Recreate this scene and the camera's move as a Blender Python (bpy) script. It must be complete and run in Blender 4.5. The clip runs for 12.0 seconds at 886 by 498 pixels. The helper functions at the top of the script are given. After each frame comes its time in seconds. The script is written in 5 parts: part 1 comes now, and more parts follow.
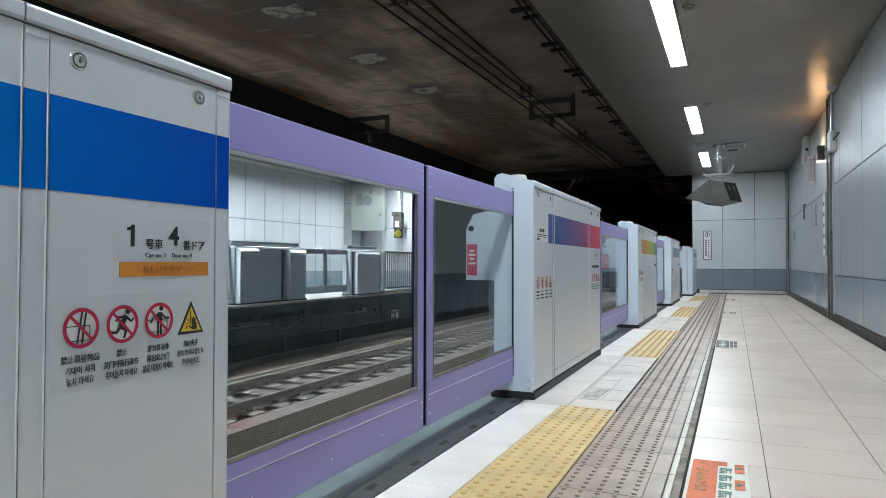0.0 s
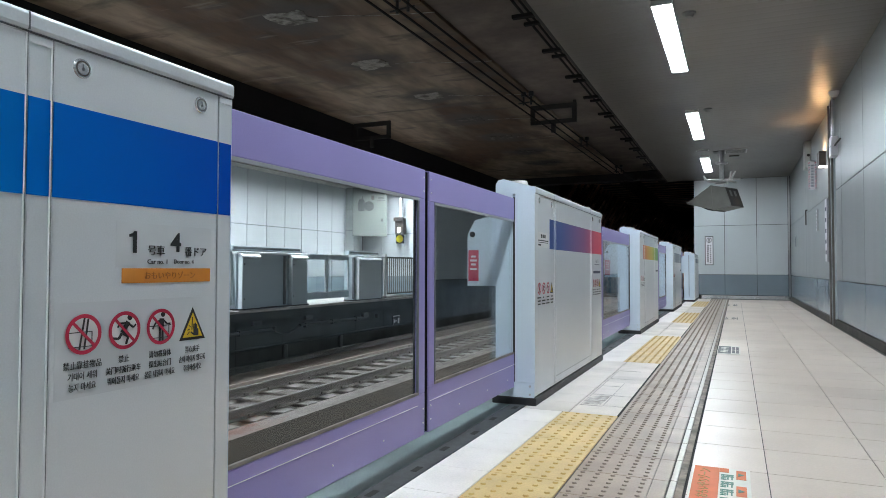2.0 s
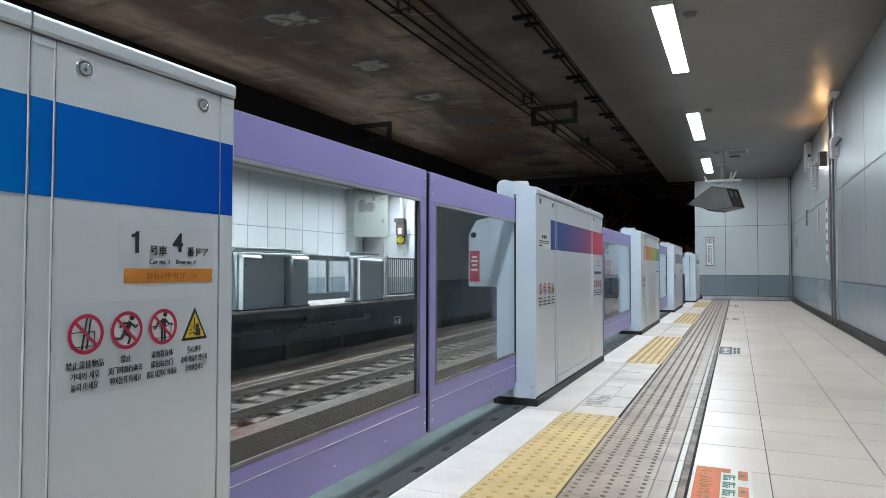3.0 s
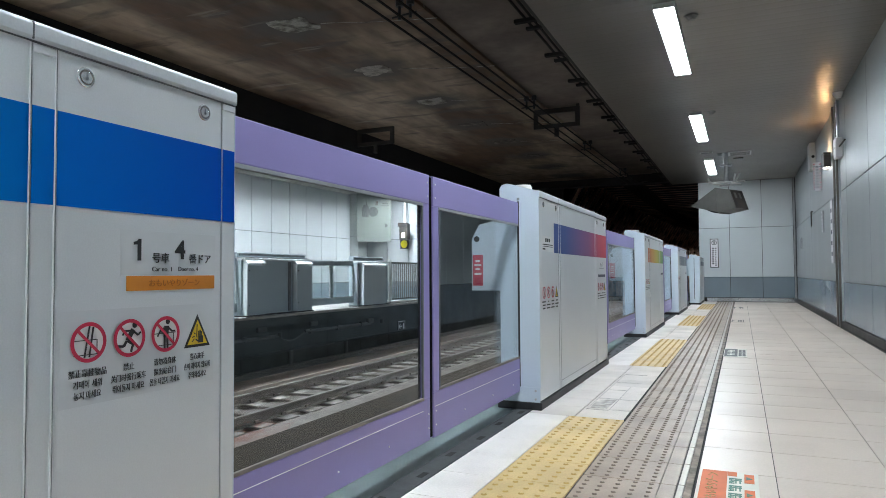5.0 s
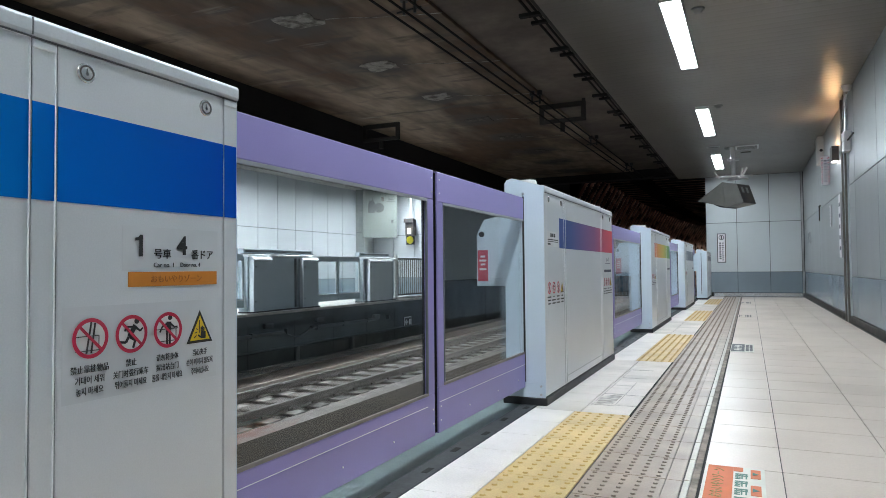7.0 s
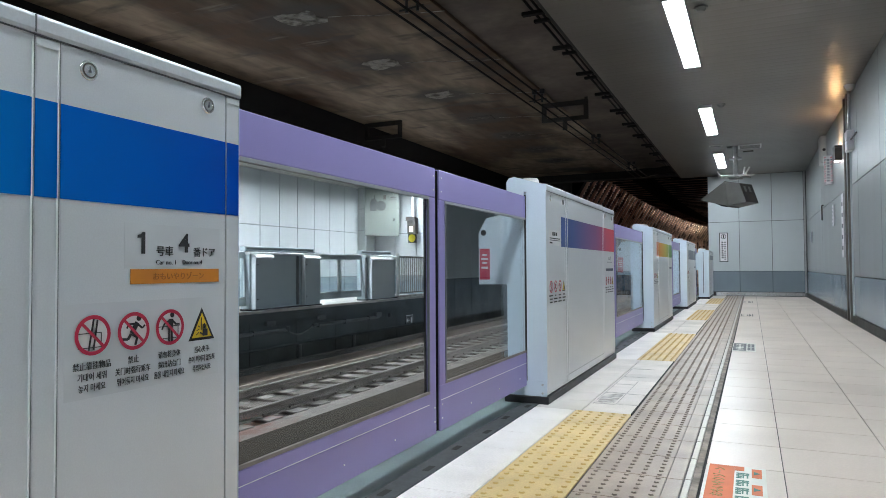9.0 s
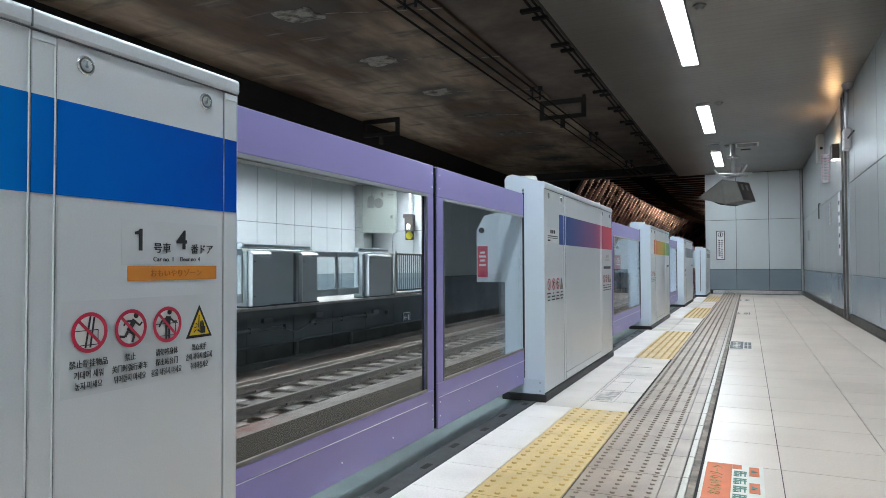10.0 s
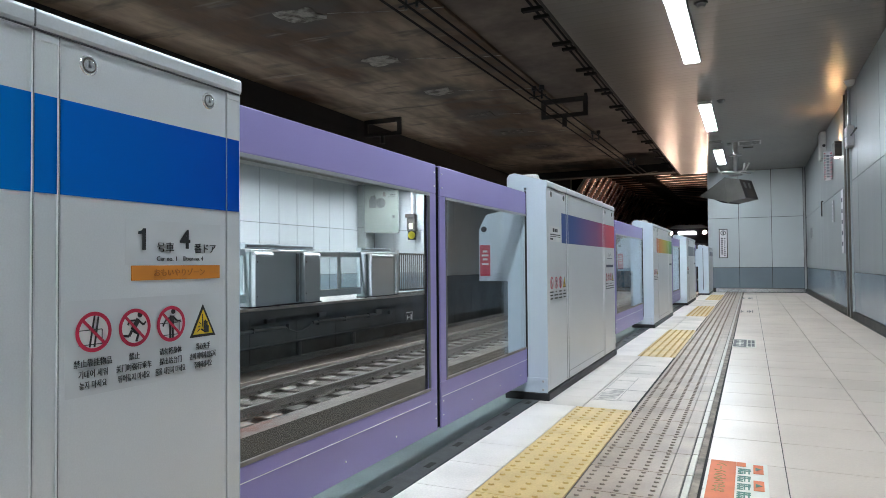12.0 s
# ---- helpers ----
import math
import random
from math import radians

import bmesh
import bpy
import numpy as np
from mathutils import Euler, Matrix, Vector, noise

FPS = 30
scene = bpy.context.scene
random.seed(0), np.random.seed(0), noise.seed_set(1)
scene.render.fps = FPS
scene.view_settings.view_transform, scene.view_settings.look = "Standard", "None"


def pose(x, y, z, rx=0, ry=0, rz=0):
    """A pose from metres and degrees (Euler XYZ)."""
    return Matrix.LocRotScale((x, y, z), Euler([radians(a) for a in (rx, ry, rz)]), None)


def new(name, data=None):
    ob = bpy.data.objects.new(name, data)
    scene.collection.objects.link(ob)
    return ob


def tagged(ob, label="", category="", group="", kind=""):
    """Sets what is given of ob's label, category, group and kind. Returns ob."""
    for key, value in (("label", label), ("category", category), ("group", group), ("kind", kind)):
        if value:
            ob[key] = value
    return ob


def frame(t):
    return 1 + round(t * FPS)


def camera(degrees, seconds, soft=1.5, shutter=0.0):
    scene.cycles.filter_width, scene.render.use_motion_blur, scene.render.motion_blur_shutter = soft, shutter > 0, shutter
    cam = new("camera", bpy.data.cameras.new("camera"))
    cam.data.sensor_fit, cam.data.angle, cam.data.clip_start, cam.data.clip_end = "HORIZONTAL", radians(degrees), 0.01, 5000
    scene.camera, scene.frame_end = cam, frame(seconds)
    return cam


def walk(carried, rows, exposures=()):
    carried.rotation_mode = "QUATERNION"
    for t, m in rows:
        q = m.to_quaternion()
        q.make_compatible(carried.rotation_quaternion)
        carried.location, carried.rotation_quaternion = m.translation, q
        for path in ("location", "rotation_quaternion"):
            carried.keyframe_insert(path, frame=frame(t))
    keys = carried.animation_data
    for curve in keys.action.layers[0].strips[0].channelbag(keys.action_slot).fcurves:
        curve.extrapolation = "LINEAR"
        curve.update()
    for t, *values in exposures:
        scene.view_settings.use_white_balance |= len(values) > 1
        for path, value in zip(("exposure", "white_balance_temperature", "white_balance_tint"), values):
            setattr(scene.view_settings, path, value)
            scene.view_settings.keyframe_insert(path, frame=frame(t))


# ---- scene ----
cam = camera(67.43, 12.0, 0.9)
# seconds, x, y, z, pitch, roll, yaw
PATH = [
    (0.0, -0.0044, -0.0112, 0.8228, 1.199, -0.126, 23.639),
    (0.5, -0.0052, -0.0128, 0.8226, 1.406, 0.093, 23.772),
    (1.0, -0.0064, -0.0123, 0.8236, 1.588, 0.063, 23.748),
    (1.5, -0.0022, -0.0139, 0.8254, 1.782, 0.124, 23.792),
    (2.0, 0.0004, -0.0157, 0.8248, 1.668, -0.134, 23.793),
    (2.5, 0.0016, -0.0183, 0.8249, 1.958, 0.165, 23.814),
    (3.0, -0.0021, -0.0169, 0.8226, 1.749, -0.093, 23.851),
    (5.0, 0.0006, -0.0135, 0.8249, 2.094, 0.368, 24.193),
    (5.5, 0.0019, -0.0111, 0.8229, 1.901, 0.308, 24.543),
    (6.0, 0.0045, -0.0091, 0.8245, 1.948, 0.407, 24.501),
    (6.5, 0.0008, -0.0040, 0.8234, 1.773, 0.475, 24.801),
    (7.0, 0.0059, -0.0034, 0.8233, 1.734, 0.538, 24.746),
    (9.0, 0.0063, -0.0039, 0.8232, 1.589, 0.350, 24.901),
    (9.5, 0.0063, -0.0019, 0.8216, 1.413, 0.463, 24.866),
    (10.0, -0.0006, 0.0004, 0.8237, 1.363, 0.208, 24.652),
    (10.5, -0.0000, -0.0000, 0.8200, 1.422, 0.341, 24.807),
    (11.0, -0.0020, 0.0008, 0.8209, 1.286, 0.262, 24.792),
    (11.5, -0.0041, 0.0019, 0.8203, 1.188, 0.205, 24.645),
    (12.0, -0.0016, -0.0004, 0.8205, 1.333, 0.479, 24.856),
]
walk(cam, [(t, pose(x, y, z, 90 + p, r, w)) for t, x, y, z, p, r, w in PATH])

# ---- light levels ----
scene.view_settings.exposure = 0.0
TUBE_POWER = 76.0
FAR_TUBE_POWER = 215.0
HEADLIGHT_POWER = 6500.0
world = bpy.data.worlds.new("world")
scene.world = world
world.use_nodes = True
world.node_tree.nodes["Background"].inputs[0].default_value = (0.5, 0.55, 0.6, 1)
world.node_tree.nodes["Background"].inputs[1].default_value = 0.0

# ---- materials ----
def mat(name, color, rough=0.5, metal=0.0, color2=None, scale=4.0, detail=6.0, lo=0.35, hi=0.65,
        bump=0.0, bump_scale=60.0, grain=0.0, grain_scale=120.0, stretch=(1, 1, 1), rough_var=0.0, island=0.0, emit=0.0, coat=0.0):
    """A principled surface: large stains between two colours, fine grain, relief, and a tone that differs from piece to piece."""
    m = bpy.data.materials.new(name)
    m.use_nodes = True
    nt = m.node_tree
    n, link = nt.nodes, nt.links.new
    b = n["Principled BSDF"]
    b.inputs["Base Color"].default_value = (*color, 1)
    b.inputs["Roughness"].default_value = rough
    b.inputs["Metallic"].default_value = metal
    b.inputs["Coat Weight"].default_value = coat
    if emit:
        b.inputs["Emission Color"].default_value = (*color, 1)
        b.inputs["Emission Strength"].default_value = emit
        return m
    geo = n.new("ShaderNodeNewGeometry")
    mp = n.new("ShaderNodeMapping")
    mp.inputs["Scale"].default_value = stretch
    link(geo.outputs["Position"], mp.inputs["Vector"])
    big = n.new("ShaderNodeTexNoise")
    big.inputs["Scale"].default_value, big.inputs["Detail"].default_value = scale, detail
    link(mp.outputs[0], big.inputs["Vector"])
    ramp = n.new("ShaderNodeMapRange")
    ramp.inputs[1].default_value, ramp.inputs[2].default_value = lo, hi
    link(big.outputs["Fac"], ramp.inputs[0])
    mix = n.new("ShaderNodeMix")
    mix.data_type = "RGBA"
    mix.inputs[6].default_value = (*color, 1)
    mix.inputs[7].default_value = (*(color2 or [c * 0.85 for c in color]), 1)
    link(ramp.outputs[0], mix.inputs[0])
    out = mix.outputs[2]
    if grain or island:
        fine = n.new("ShaderNodeTexNoise")
        fine.inputs["Scale"].default_value, fine.inputs["Detail"].default_value = grain_scale, 3
        link(mp.outputs[0], fine.inputs["Vector"])
        val = n.new("ShaderNodeMapRange")
        val.inputs[1].default_value, val.inputs[2].default_value = 0.3, 0.7
        val.inputs[3].default_value, val.inputs[4].default_value = 1 - grain, 1 + grain
        link(fine.outputs["Fac"], val.inputs[0])
        info = n.new("ShaderNodeObjectInfo")
        isl = n.new("ShaderNodeMapRange")
        isl.inputs[3].default_value, isl.inputs[4].default_value = 1 - island, 1 + island
        link(info.outputs["Random"], isl.inputs[0])
        mul = n.new("ShaderNodeMath")
        mul.operation = "MULTIPLY"
        link(val.outputs[0], mul.inputs[0])
        link(isl.outputs[0], mul.inputs[1])
        sc = n.new("ShaderNodeVectorMath")
        sc.operation = "SCALE"
        link(out, sc.inputs[0])
        link(mul.outputs[0], sc.inputs["Scale"])
        out = sc.outputs[0]
    link(out, b.inputs["Base Color"])
    if rough_var:
        rr = n.new("ShaderNodeMapRange")
        rr.inputs[3].default_value, rr.inputs[4].default_value = max(rough - rough_var, 0.02), min(rough + rough_var, 1)
        link(big.outputs["Fac"], rr.inputs[0])
        link(rr.outputs[0], b.inputs["Roughness"])
    if bump:
        bn = n.new("ShaderNodeTexNoise")
        bn.inputs["Scale"].default_value, bn.inputs["Detail"].default_value = bump_scale, 4
        link(mp.outputs[0], bn.inputs["Vector"])
        bp = n.new("ShaderNodeBump")
        bp.inputs["Strength"].default_value, bp.inputs["Distance"].default_value = bump, 0.01
        link(bn.outputs["Fac"], bp.inputs["Height"])
        link(bp.outputs[0], b.inputs["Normal"])
    return m


def glass_mat(name, tint, rough=0.0):
    """A thin pane: clear, with a tint, and the mirror gloss of glass."""
    m = bpy.data.materials.new(name)
    m.use_nodes = True
    n, link = m.node_tree.nodes, m.node_tree.links.new
    n.remove(n["Principled BSDF"])
    tr, gl, mx, fr = (n.new("ShaderNode" + k) for k in ("BsdfTransparent", "BsdfGlossy", "MixShader", "LayerWeight"))
    pw, mr = n.new("ShaderNodeMath"), n.new("ShaderNodeMapRange")
    tr.inputs[0].default_value = (*tint, 1)
    gl.inputs["Roughness"].default_value = rough
    gl.inputs[0].default_value = (0.9, 0.95, 1, 1)
    pw.operation, pw.inputs[1].default_value = "POWER", 5.0
    link(fr.outputs["Facing"], pw.inputs[0])
    mr.inputs[3].default_value, mr.inputs[4].default_value = 0.022, 0.92
    link(pw.outputs[0], mr.inputs[0])
    link(mr.outputs[0], mx.inputs[0])
    link(tr.outputs[0], mx.inputs[1])
    link(gl.outputs[0], mx.inputs[2])
    link(mx.outputs[0], n["Material Output"].inputs[0])
    return m


def gradient_mat(name, stops, axis=1, y0=0.0, y1=1.0, rough=0.35):
    """A printed film whose colour runs along y in the thing's own space."""
    m = bpy.data.materials.new(name)
    m.use_nodes = True
    n, link = m.node_tree.nodes, m.node_tree.links.new
    tc, sp, mr, cr = (n.new("ShaderNode" + k) for k in ("TexCoord", "SeparateXYZ", "MapRange", "ValToRGB"))
    link(tc.outputs["Object"], sp.inputs[0])
    mr.inputs[1].default_value, mr.inputs[2].default_value = y0, y1
    link(sp.outputs[axis], mr.inputs[0])
    link(mr.outputs[0], cr.inputs[0])
    els = cr.color_ramp.elements
    while len(els) < len(stops):
        els.new(0.5)
    for e, (p, c) in zip(els, stops):
        e.position, e.color = p, (*c, 1)
    link(cr.outputs[0], n["Principled BSDF"].inputs["Base Color"])
    n["Principled BSDF"].inputs["Roughness"].default_value = rough
    n["Principled BSDF"].inputs["Specular IOR Level"].default_value = 0.06
    return m


GATE = mat("gate_grey_paint", (0.72, 0.74, 0.76), 0.30, 0.30, (0.68, 0.70, 0.72), 1.3, grain=0.03, grain_scale=300, bump=0.02, bump_scale=400)
GATE_END = mat("gate_pale_blue_grey_paint", (0.60, 0.68, 0.76), 0.4, 0.0, (0.56, 0.64, 0.72), 1.5, grain=0.02)
LID = mat("satin_aluminium", (0.60, 0.63, 0.655), 0.38, 0.15, (0.56, 0.59, 0.615), 3, grain=0.04, grain_scale=200)
SEAM = mat("dark_seam", (0.12, 0.13, 0.14), 0.5)
SEAM_LIGHT = mat("bright_trim", (0.80, 0.81, 0.82), 0.35, 0.0)
BLACK = mat("black_rubber", (0.012, 0.012, 0.014), 0.55, bump=0.1)
PURPLE = mat("lilac_paint", (0.272, 0.232, 0.505), 0.40, 0.0, (0.255, 0.216, 0.475), 1.2, grain=0.03, grain_scale=250, coat=0.15)
STEEL = mat("brushed_steel", (0.55, 0.55, 0.55), 0.28, 1.0, (0.45, 0.45, 0.46), 3, grain=0.08, grain_scale=150)
DARKSTEEL = mat("dark_steel", (0.05, 0.05, 0.052), 0.5, 0.4, (0.09, 0.07, 0.06), 5, grain=0.1)
SEAL = mat("black_rubber_seal", (0.005, 0.005, 0.006), 0.9)
SEAL.node_tree.nodes["Principled BSDF"].inputs["Specular IOR Level"].default_value = 0.1
BEAD = mat("grey_glazing_bead", (0.36, 0.375, 0.39), 0.4, 0.3, (0.30, 0.31, 0.325), 5)
BRONZE = mat("dull_bronze_trim", (0.20, 0.185, 0.17), 0.35, 0.9, (0.14, 0.128, 0.115), 3, grain=0.06)
SCREW = mat("bright_zinc_screw", (0.72, 0.73, 0.74), 0.22, 0.85, (0.60, 0.61, 0.62), 40, grain=0.05)
GLASS = glass_mat("gate_glass", (0.905, 0.93, 0.935))
INK = mat("black_ink", (0.012, 0.012, 0.014), 0.5)
RED = mat("red_ink", (0.52, 0.010, 0.055), 0.5)
PINK = mat("red_sticker", (0.6, 0.05, 0.09), 0.45)
YELLOW_INK = mat("yellow_ink", (0.75, 0.5, 0.02), 0.45)
ORANGE = mat("orange_film", (0.62, 0.22, 0.02), 0.45, 0, (0.56, 0.2, 0.02), 20)
ORANGE_DARK = mat("faded_orange_print", (0.38, 0.13, 0.015), 0.5)
WHITE_STICK = mat("white_sticker", (0.86, 0.86, 0.86), 0.4)
CLEAR_STICK = mat("pale_sticker_film", (0.715, 0.735, 0.755), 0.3, 0.28)
NAVY = mat("grey_navy_ink", (0.05, 0.06, 0.1), 0.5)

TILE = mat("white_floor_tile", (0.655, 0.55, 0.468), 0.36, 0, (0.54, 0.445, 0.375), 1.1, lo=0.4, hi=0.75, grain=0.04, grain_scale=90, rough_var=0.07, island=0.03, bump=0.03, bump_scale=8)
GROUT = mat("dark_grout", (0.11, 0.095, 0.085), 0.85, color2=(0.07, 0.06, 0.055), scale=6)
STONE = mat("pale_stone_paver", (0.77, 0.71, 0.67), 0.4, 0, (0.62, 0.565, 0.53), 3, lo=0.45, hi=0.75, grain=0.07, island=0.04, bump=0.08)
STONE2 = mat("mottled_stone_paver", (0.68, 0.61, 0.565), 0.5, 0, (0.54, 0.48, 0.44), 3, lo=0.4, hi=0.7, grain=0.1, island=0.07, bump=0.1)
TACT_GREY = mat("grey_brown_tactile_ceramic", (0.39, 0.295, 0.225), 0.42, 0, (0.28, 0.21, 0.16), 4, grain=0.08, island=0.06, bump=0.05)
TACT_YEL = mat("worn_yellow_tactile_ceramic", (0.67, 0.475, 0.20), 0.45, 0, (0.56, 0.395, 0.17), 5, grain=0.08, island=0.05, bump=0.05)
DEVICE_GREY = mat("dull_grey_plastic", (0.22, 0.22, 0.21), 0.6)
CHANNEL = mat("grimy_channel_edge", (0.30, 0.235, 0.185), 0.7, 0, (0.11, 0.085, 0.066), 9, grain=0.2, grain_scale=40)
TRIM_STRIP = mat("pale_channel_cover", (0.44, 0.39, 0.32), 0.35, 0.2, (0.4, 0.35, 0.29), 8, grain=0.08, island=0.08)
EDGE = mat("grey_green_edge_plate", (0.25, 0.315, 0.315), 0.6, 0.0, (0.20, 0.26, 0.262), 3, grain=0.05)
RUBBER = mat("dark_gap_filler", (0.045, 0.05, 0.052), 0.6, 0, (0.03, 0.033, 0.035), 20, grain=0.15)

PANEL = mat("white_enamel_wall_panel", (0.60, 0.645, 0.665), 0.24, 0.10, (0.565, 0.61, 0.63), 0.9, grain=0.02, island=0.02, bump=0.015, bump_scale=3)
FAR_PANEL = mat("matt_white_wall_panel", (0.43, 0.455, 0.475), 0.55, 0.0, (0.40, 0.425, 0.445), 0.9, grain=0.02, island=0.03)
# East wall: darker copy of the white panel, dimmer light and reflection streaks painted in.
EAST_PANEL = mat("dimmed_white_wall_panel", (0.315, 0.338, 0.345), 0.36, 0.25, (0.275, 0.295, 0.302), 0.7, grain=0.03, grain_scale=60, island=0.02, stretch=(1, 1.6, 0.12))
PANEL_BLUE = mat("grey_blue_enamel_panel", (0.23, 0.285, 0.325), 0.25, 0.15, (0.21, 0.255, 0.295), 1.2, grain=0.03, island=0.02)
WALL_BACK = mat("dark_wall_core", (0.10, 0.105, 0.11), 0.8)
CEIL = mat("warm_grey_metal_slat", (0.205, 0.186, 0.166), 0.325, 0.30, (0.18, 0.163, 0.146), 1.0, grain=0.03, rough_var=0.03)
FIX_WHITE = mat("fixture_white", (0.65, 0.65, 0.63), 0.4)
TUBE = mat("fluorescent_tube", (0.88, 1.0, 1.09), emit=TUBE_POWER)
FAR_TUBE = mat("far_fluorescent_tube", (0.93, 1.0, 1.05), emit=FAR_TUBE_POWER)
WARM_LAMP = mat("warm_lamp_glass", (1.0, 0.60, 0.28), emit=175)
HATCH = mat("white_sign_face", (0.78, 0.76, 0.78), 0.4)
PANELGREY = mat("grey_monitor_casing", (0.15, 0.147, 0.135), 0.5, 0.1, (0.125, 0.122, 0.112), 4, grain=0.04)

SLAB = mat("stained_concrete_soffit", (0.27, 0.204, 0.148), 0.85, 0, (0.078, 0.042, 0.022), 0.62, 10, 0.42, 0.60, bump=0.35, bump_scale=12, grain=0.28, grain_scale=4.5, stretch=(1, 0.34, 1))


def repair_stains(m, x0, y0, step):
    """Dark smears round the mortar repairs, which lie in a row along the soffit."""
    n, link = m.node_tree.nodes, m.node_tree.links.new
    b = n["Principled BSDF"]
    old = b.inputs["Base Color"].links[0].from_socket
    geo, sp, tex = n.new("ShaderNodeNewGeometry"), n.new("ShaderNodeSeparateXYZ"), n.new("ShaderNodeTexNoise")
    link(geo.outputs["Position"], sp.inputs[0])
    link(geo.outputs["Position"], tex.inputs["Vector"])
    tex.inputs["Scale"].default_value, tex.inputs["Detail"].default_value = 2.2, 5

    def math_node(op, a, c, d=None):
        k = n.new("ShaderNodeMath")
        k.operation = op
        for i, v in enumerate((a, c, d)):
            if v is None:
                continue
            if isinstance(v, (int, float)):
                k.inputs[i].default_value = v
            else:
                link(v, k.inputs[i])
        return k.outputs[0]

    u = math_node("DIVIDE", math_node("ADD", sp.outputs[0], -x0), 0.62)
    w = math_node("WRAP", math_node("ADD", sp.outputs[1], -y0), step / 2, -step / 2)
    w = math_node("DIVIDE", w, 0.5)
    r = math_node("SQRT", math_node("ADD", math_node("MULTIPLY", u, u), math_node("MULTIPLY", w, w)), 0)
    r = math_node("ADD", r, math_node("MULTIPLY", math_node("ADD", tex.outputs["Fac"], -0.5), 1.7))
    mr = n.new("ShaderNodeMapRange")
    mr.inputs[1].default_value, mr.inputs[2].default_value = 0.65, 1.35
    mr.inputs[3].default_value, mr.inputs[4].default_value = 0.9, 0.0
    link(r, mr.inputs[0])
    mix = n.new("ShaderNodeMix")
    mix.data_type = "RGBA"
    link(mr.outputs[0], mix.inputs[0])
    link(old, mix.inputs[6])
    mix.inputs[7].default_value = (0.066, 0.058, 0.05, 1)
    link(mix.outputs[2], b.inputs["Base Color"])


def cross_streaks(m, pale, dark):
    """Short smears and pale lime streaks that run across the soffit."""
    n, link = m.node_tree.nodes, m.node_tree.links.new
    b = n["Principled BSDF"]
    geo = n.new("ShaderNodeNewGeometry")
    for col, scale, sx, sy, lo, hi, top in ((dark, 1.0, 0.9, 3.4, 0.56, 0.68, 0.75), (pale, 1.0, 0.6, 4.5, 0.66, 0.76, 0.45)):
        old = b.inputs["Base Color"].links[0].from_socket
        mp, tex, mr, mix = n.new("ShaderNodeMapping"), n.new("ShaderNodeTexNoise"), n.new("ShaderNodeMapRange"), n.new("ShaderNodeMix")
        mp.inputs["Scale"].default_value = (sx, sy, 1)
        mp.inputs["Location"].default_value = (3.1 * scale, 1.7, 0)
        link(geo.outputs["Position"], mp.inputs["Vector"])
        link(mp.outputs[0], tex.inputs["Vector"])
        tex.inputs["Scale"].default_value, tex.inputs["Detail"].default_value = scale, 7
        mr.inputs[1].default_value, mr.inputs[2].default_value, mr.inputs[4].default_value = lo, hi, top
        link(tex.outputs["Fac"], mr.inputs[0])
        mix.data_type = "RGBA"
        link(mr.outputs[0], mix.inputs[0])
        link(old, mix.inputs[6])
        mix.inputs[7].default_value = (*col, 1)
        link(mix.outputs[2], b.inputs["Base Color"])


cross_streaks(SLAB, (0.38, 0.34, 0.29), (0.07, 0.056, 0.046))
repair_stains(SLAB, -5.47, 5.05, 2.22)
SOOT = mat("soot_black_concrete", (0.034, 0.032, 0.031), 0.85, 0, (0.03, 0.027, 0.024), 1.5, bump=0.2)
PATCH = mat("pale_repair_mortar", (0.29, 0.265, 0.235), 0.85, 0, (0.075, 0.062, 0.05), 7, lo=0.44, hi=0.64, bump=0.3, grain=0.15, grain_scale=30)
BED = mat("dusty_trackbed_concrete", (0.155, 0.132, 0.118), 0.85, 0, (0.10, 0.083, 0.072), 1.1, 8, bump=0.25, bump_scale=25, grain=0.15, grain_scale=40)
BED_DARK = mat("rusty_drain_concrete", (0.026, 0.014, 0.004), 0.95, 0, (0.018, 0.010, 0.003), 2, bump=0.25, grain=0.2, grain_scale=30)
SLEEPER = mat("concrete_sleeper", (0.17, 0.145, 0.13), 0.8, 0, (0.12, 0.10, 0.088), 3, grain=0.1, island=0.08, bump=0.1)
PAD = mat("pale_sleeper_pad", (0.35, 0.322, 0.30), 0.9, 0, (0.25, 0.228, 0.21), 6, grain=0.08, island=0.1)
BLACK_WIRE = mat("black_wire", (0.022, 0.021, 0.020), 0.7)
DULL_BEAD = mat("dull_bead", (0.25, 0.215, 0.195), 0.6, 0.0, (0.18, 0.155, 0.14), 10)
BLACK_WIRE.node_tree.nodes["Principled BSDF"].inputs["Specular IOR Level"].default_value = 0.05
DARK_PATCH = mat("dark_damp_mortar", (0.055, 0.046, 0.038), 0.85, 0, (0.14, 0.12, 0.10), 6, lo=0.5, hi=0.66, bump=0.3, grain=0.2, grain_scale=30)
KICK = mat("dirty_kick_strip", (0.05, 0.044, 0.037), 0.7, 0.0, (0.025, 0.022, 0.019), 6, grain=0.2, grain_scale=25)
MORTAR = mat("grey_mortar_smear", (0.34, 0.31, 0.285), 0.8, 0, (0.62, 0.57, 0.53), 22, lo=0.4, hi=0.62, grain=0.15)
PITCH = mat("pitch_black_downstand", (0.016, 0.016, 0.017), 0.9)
GROOVE = mat("dirty_groove", (0.02, 0.018, 0.016), 0.9)
# Stud sides are darkened in colour for their shading, with some dirt.
DOT_SHADE = mat("shaded_dirty_grey_studs", (0.17, 0.13, 0.10), 0.6, 0, (0.25, 0.195, 0.155), 12)
DOT_YEL = mat("shaded_dirty_yellow_studs", (0.46, 0.29, 0.085), 0.55, 0, (0.56, 0.37, 0.12), 12)
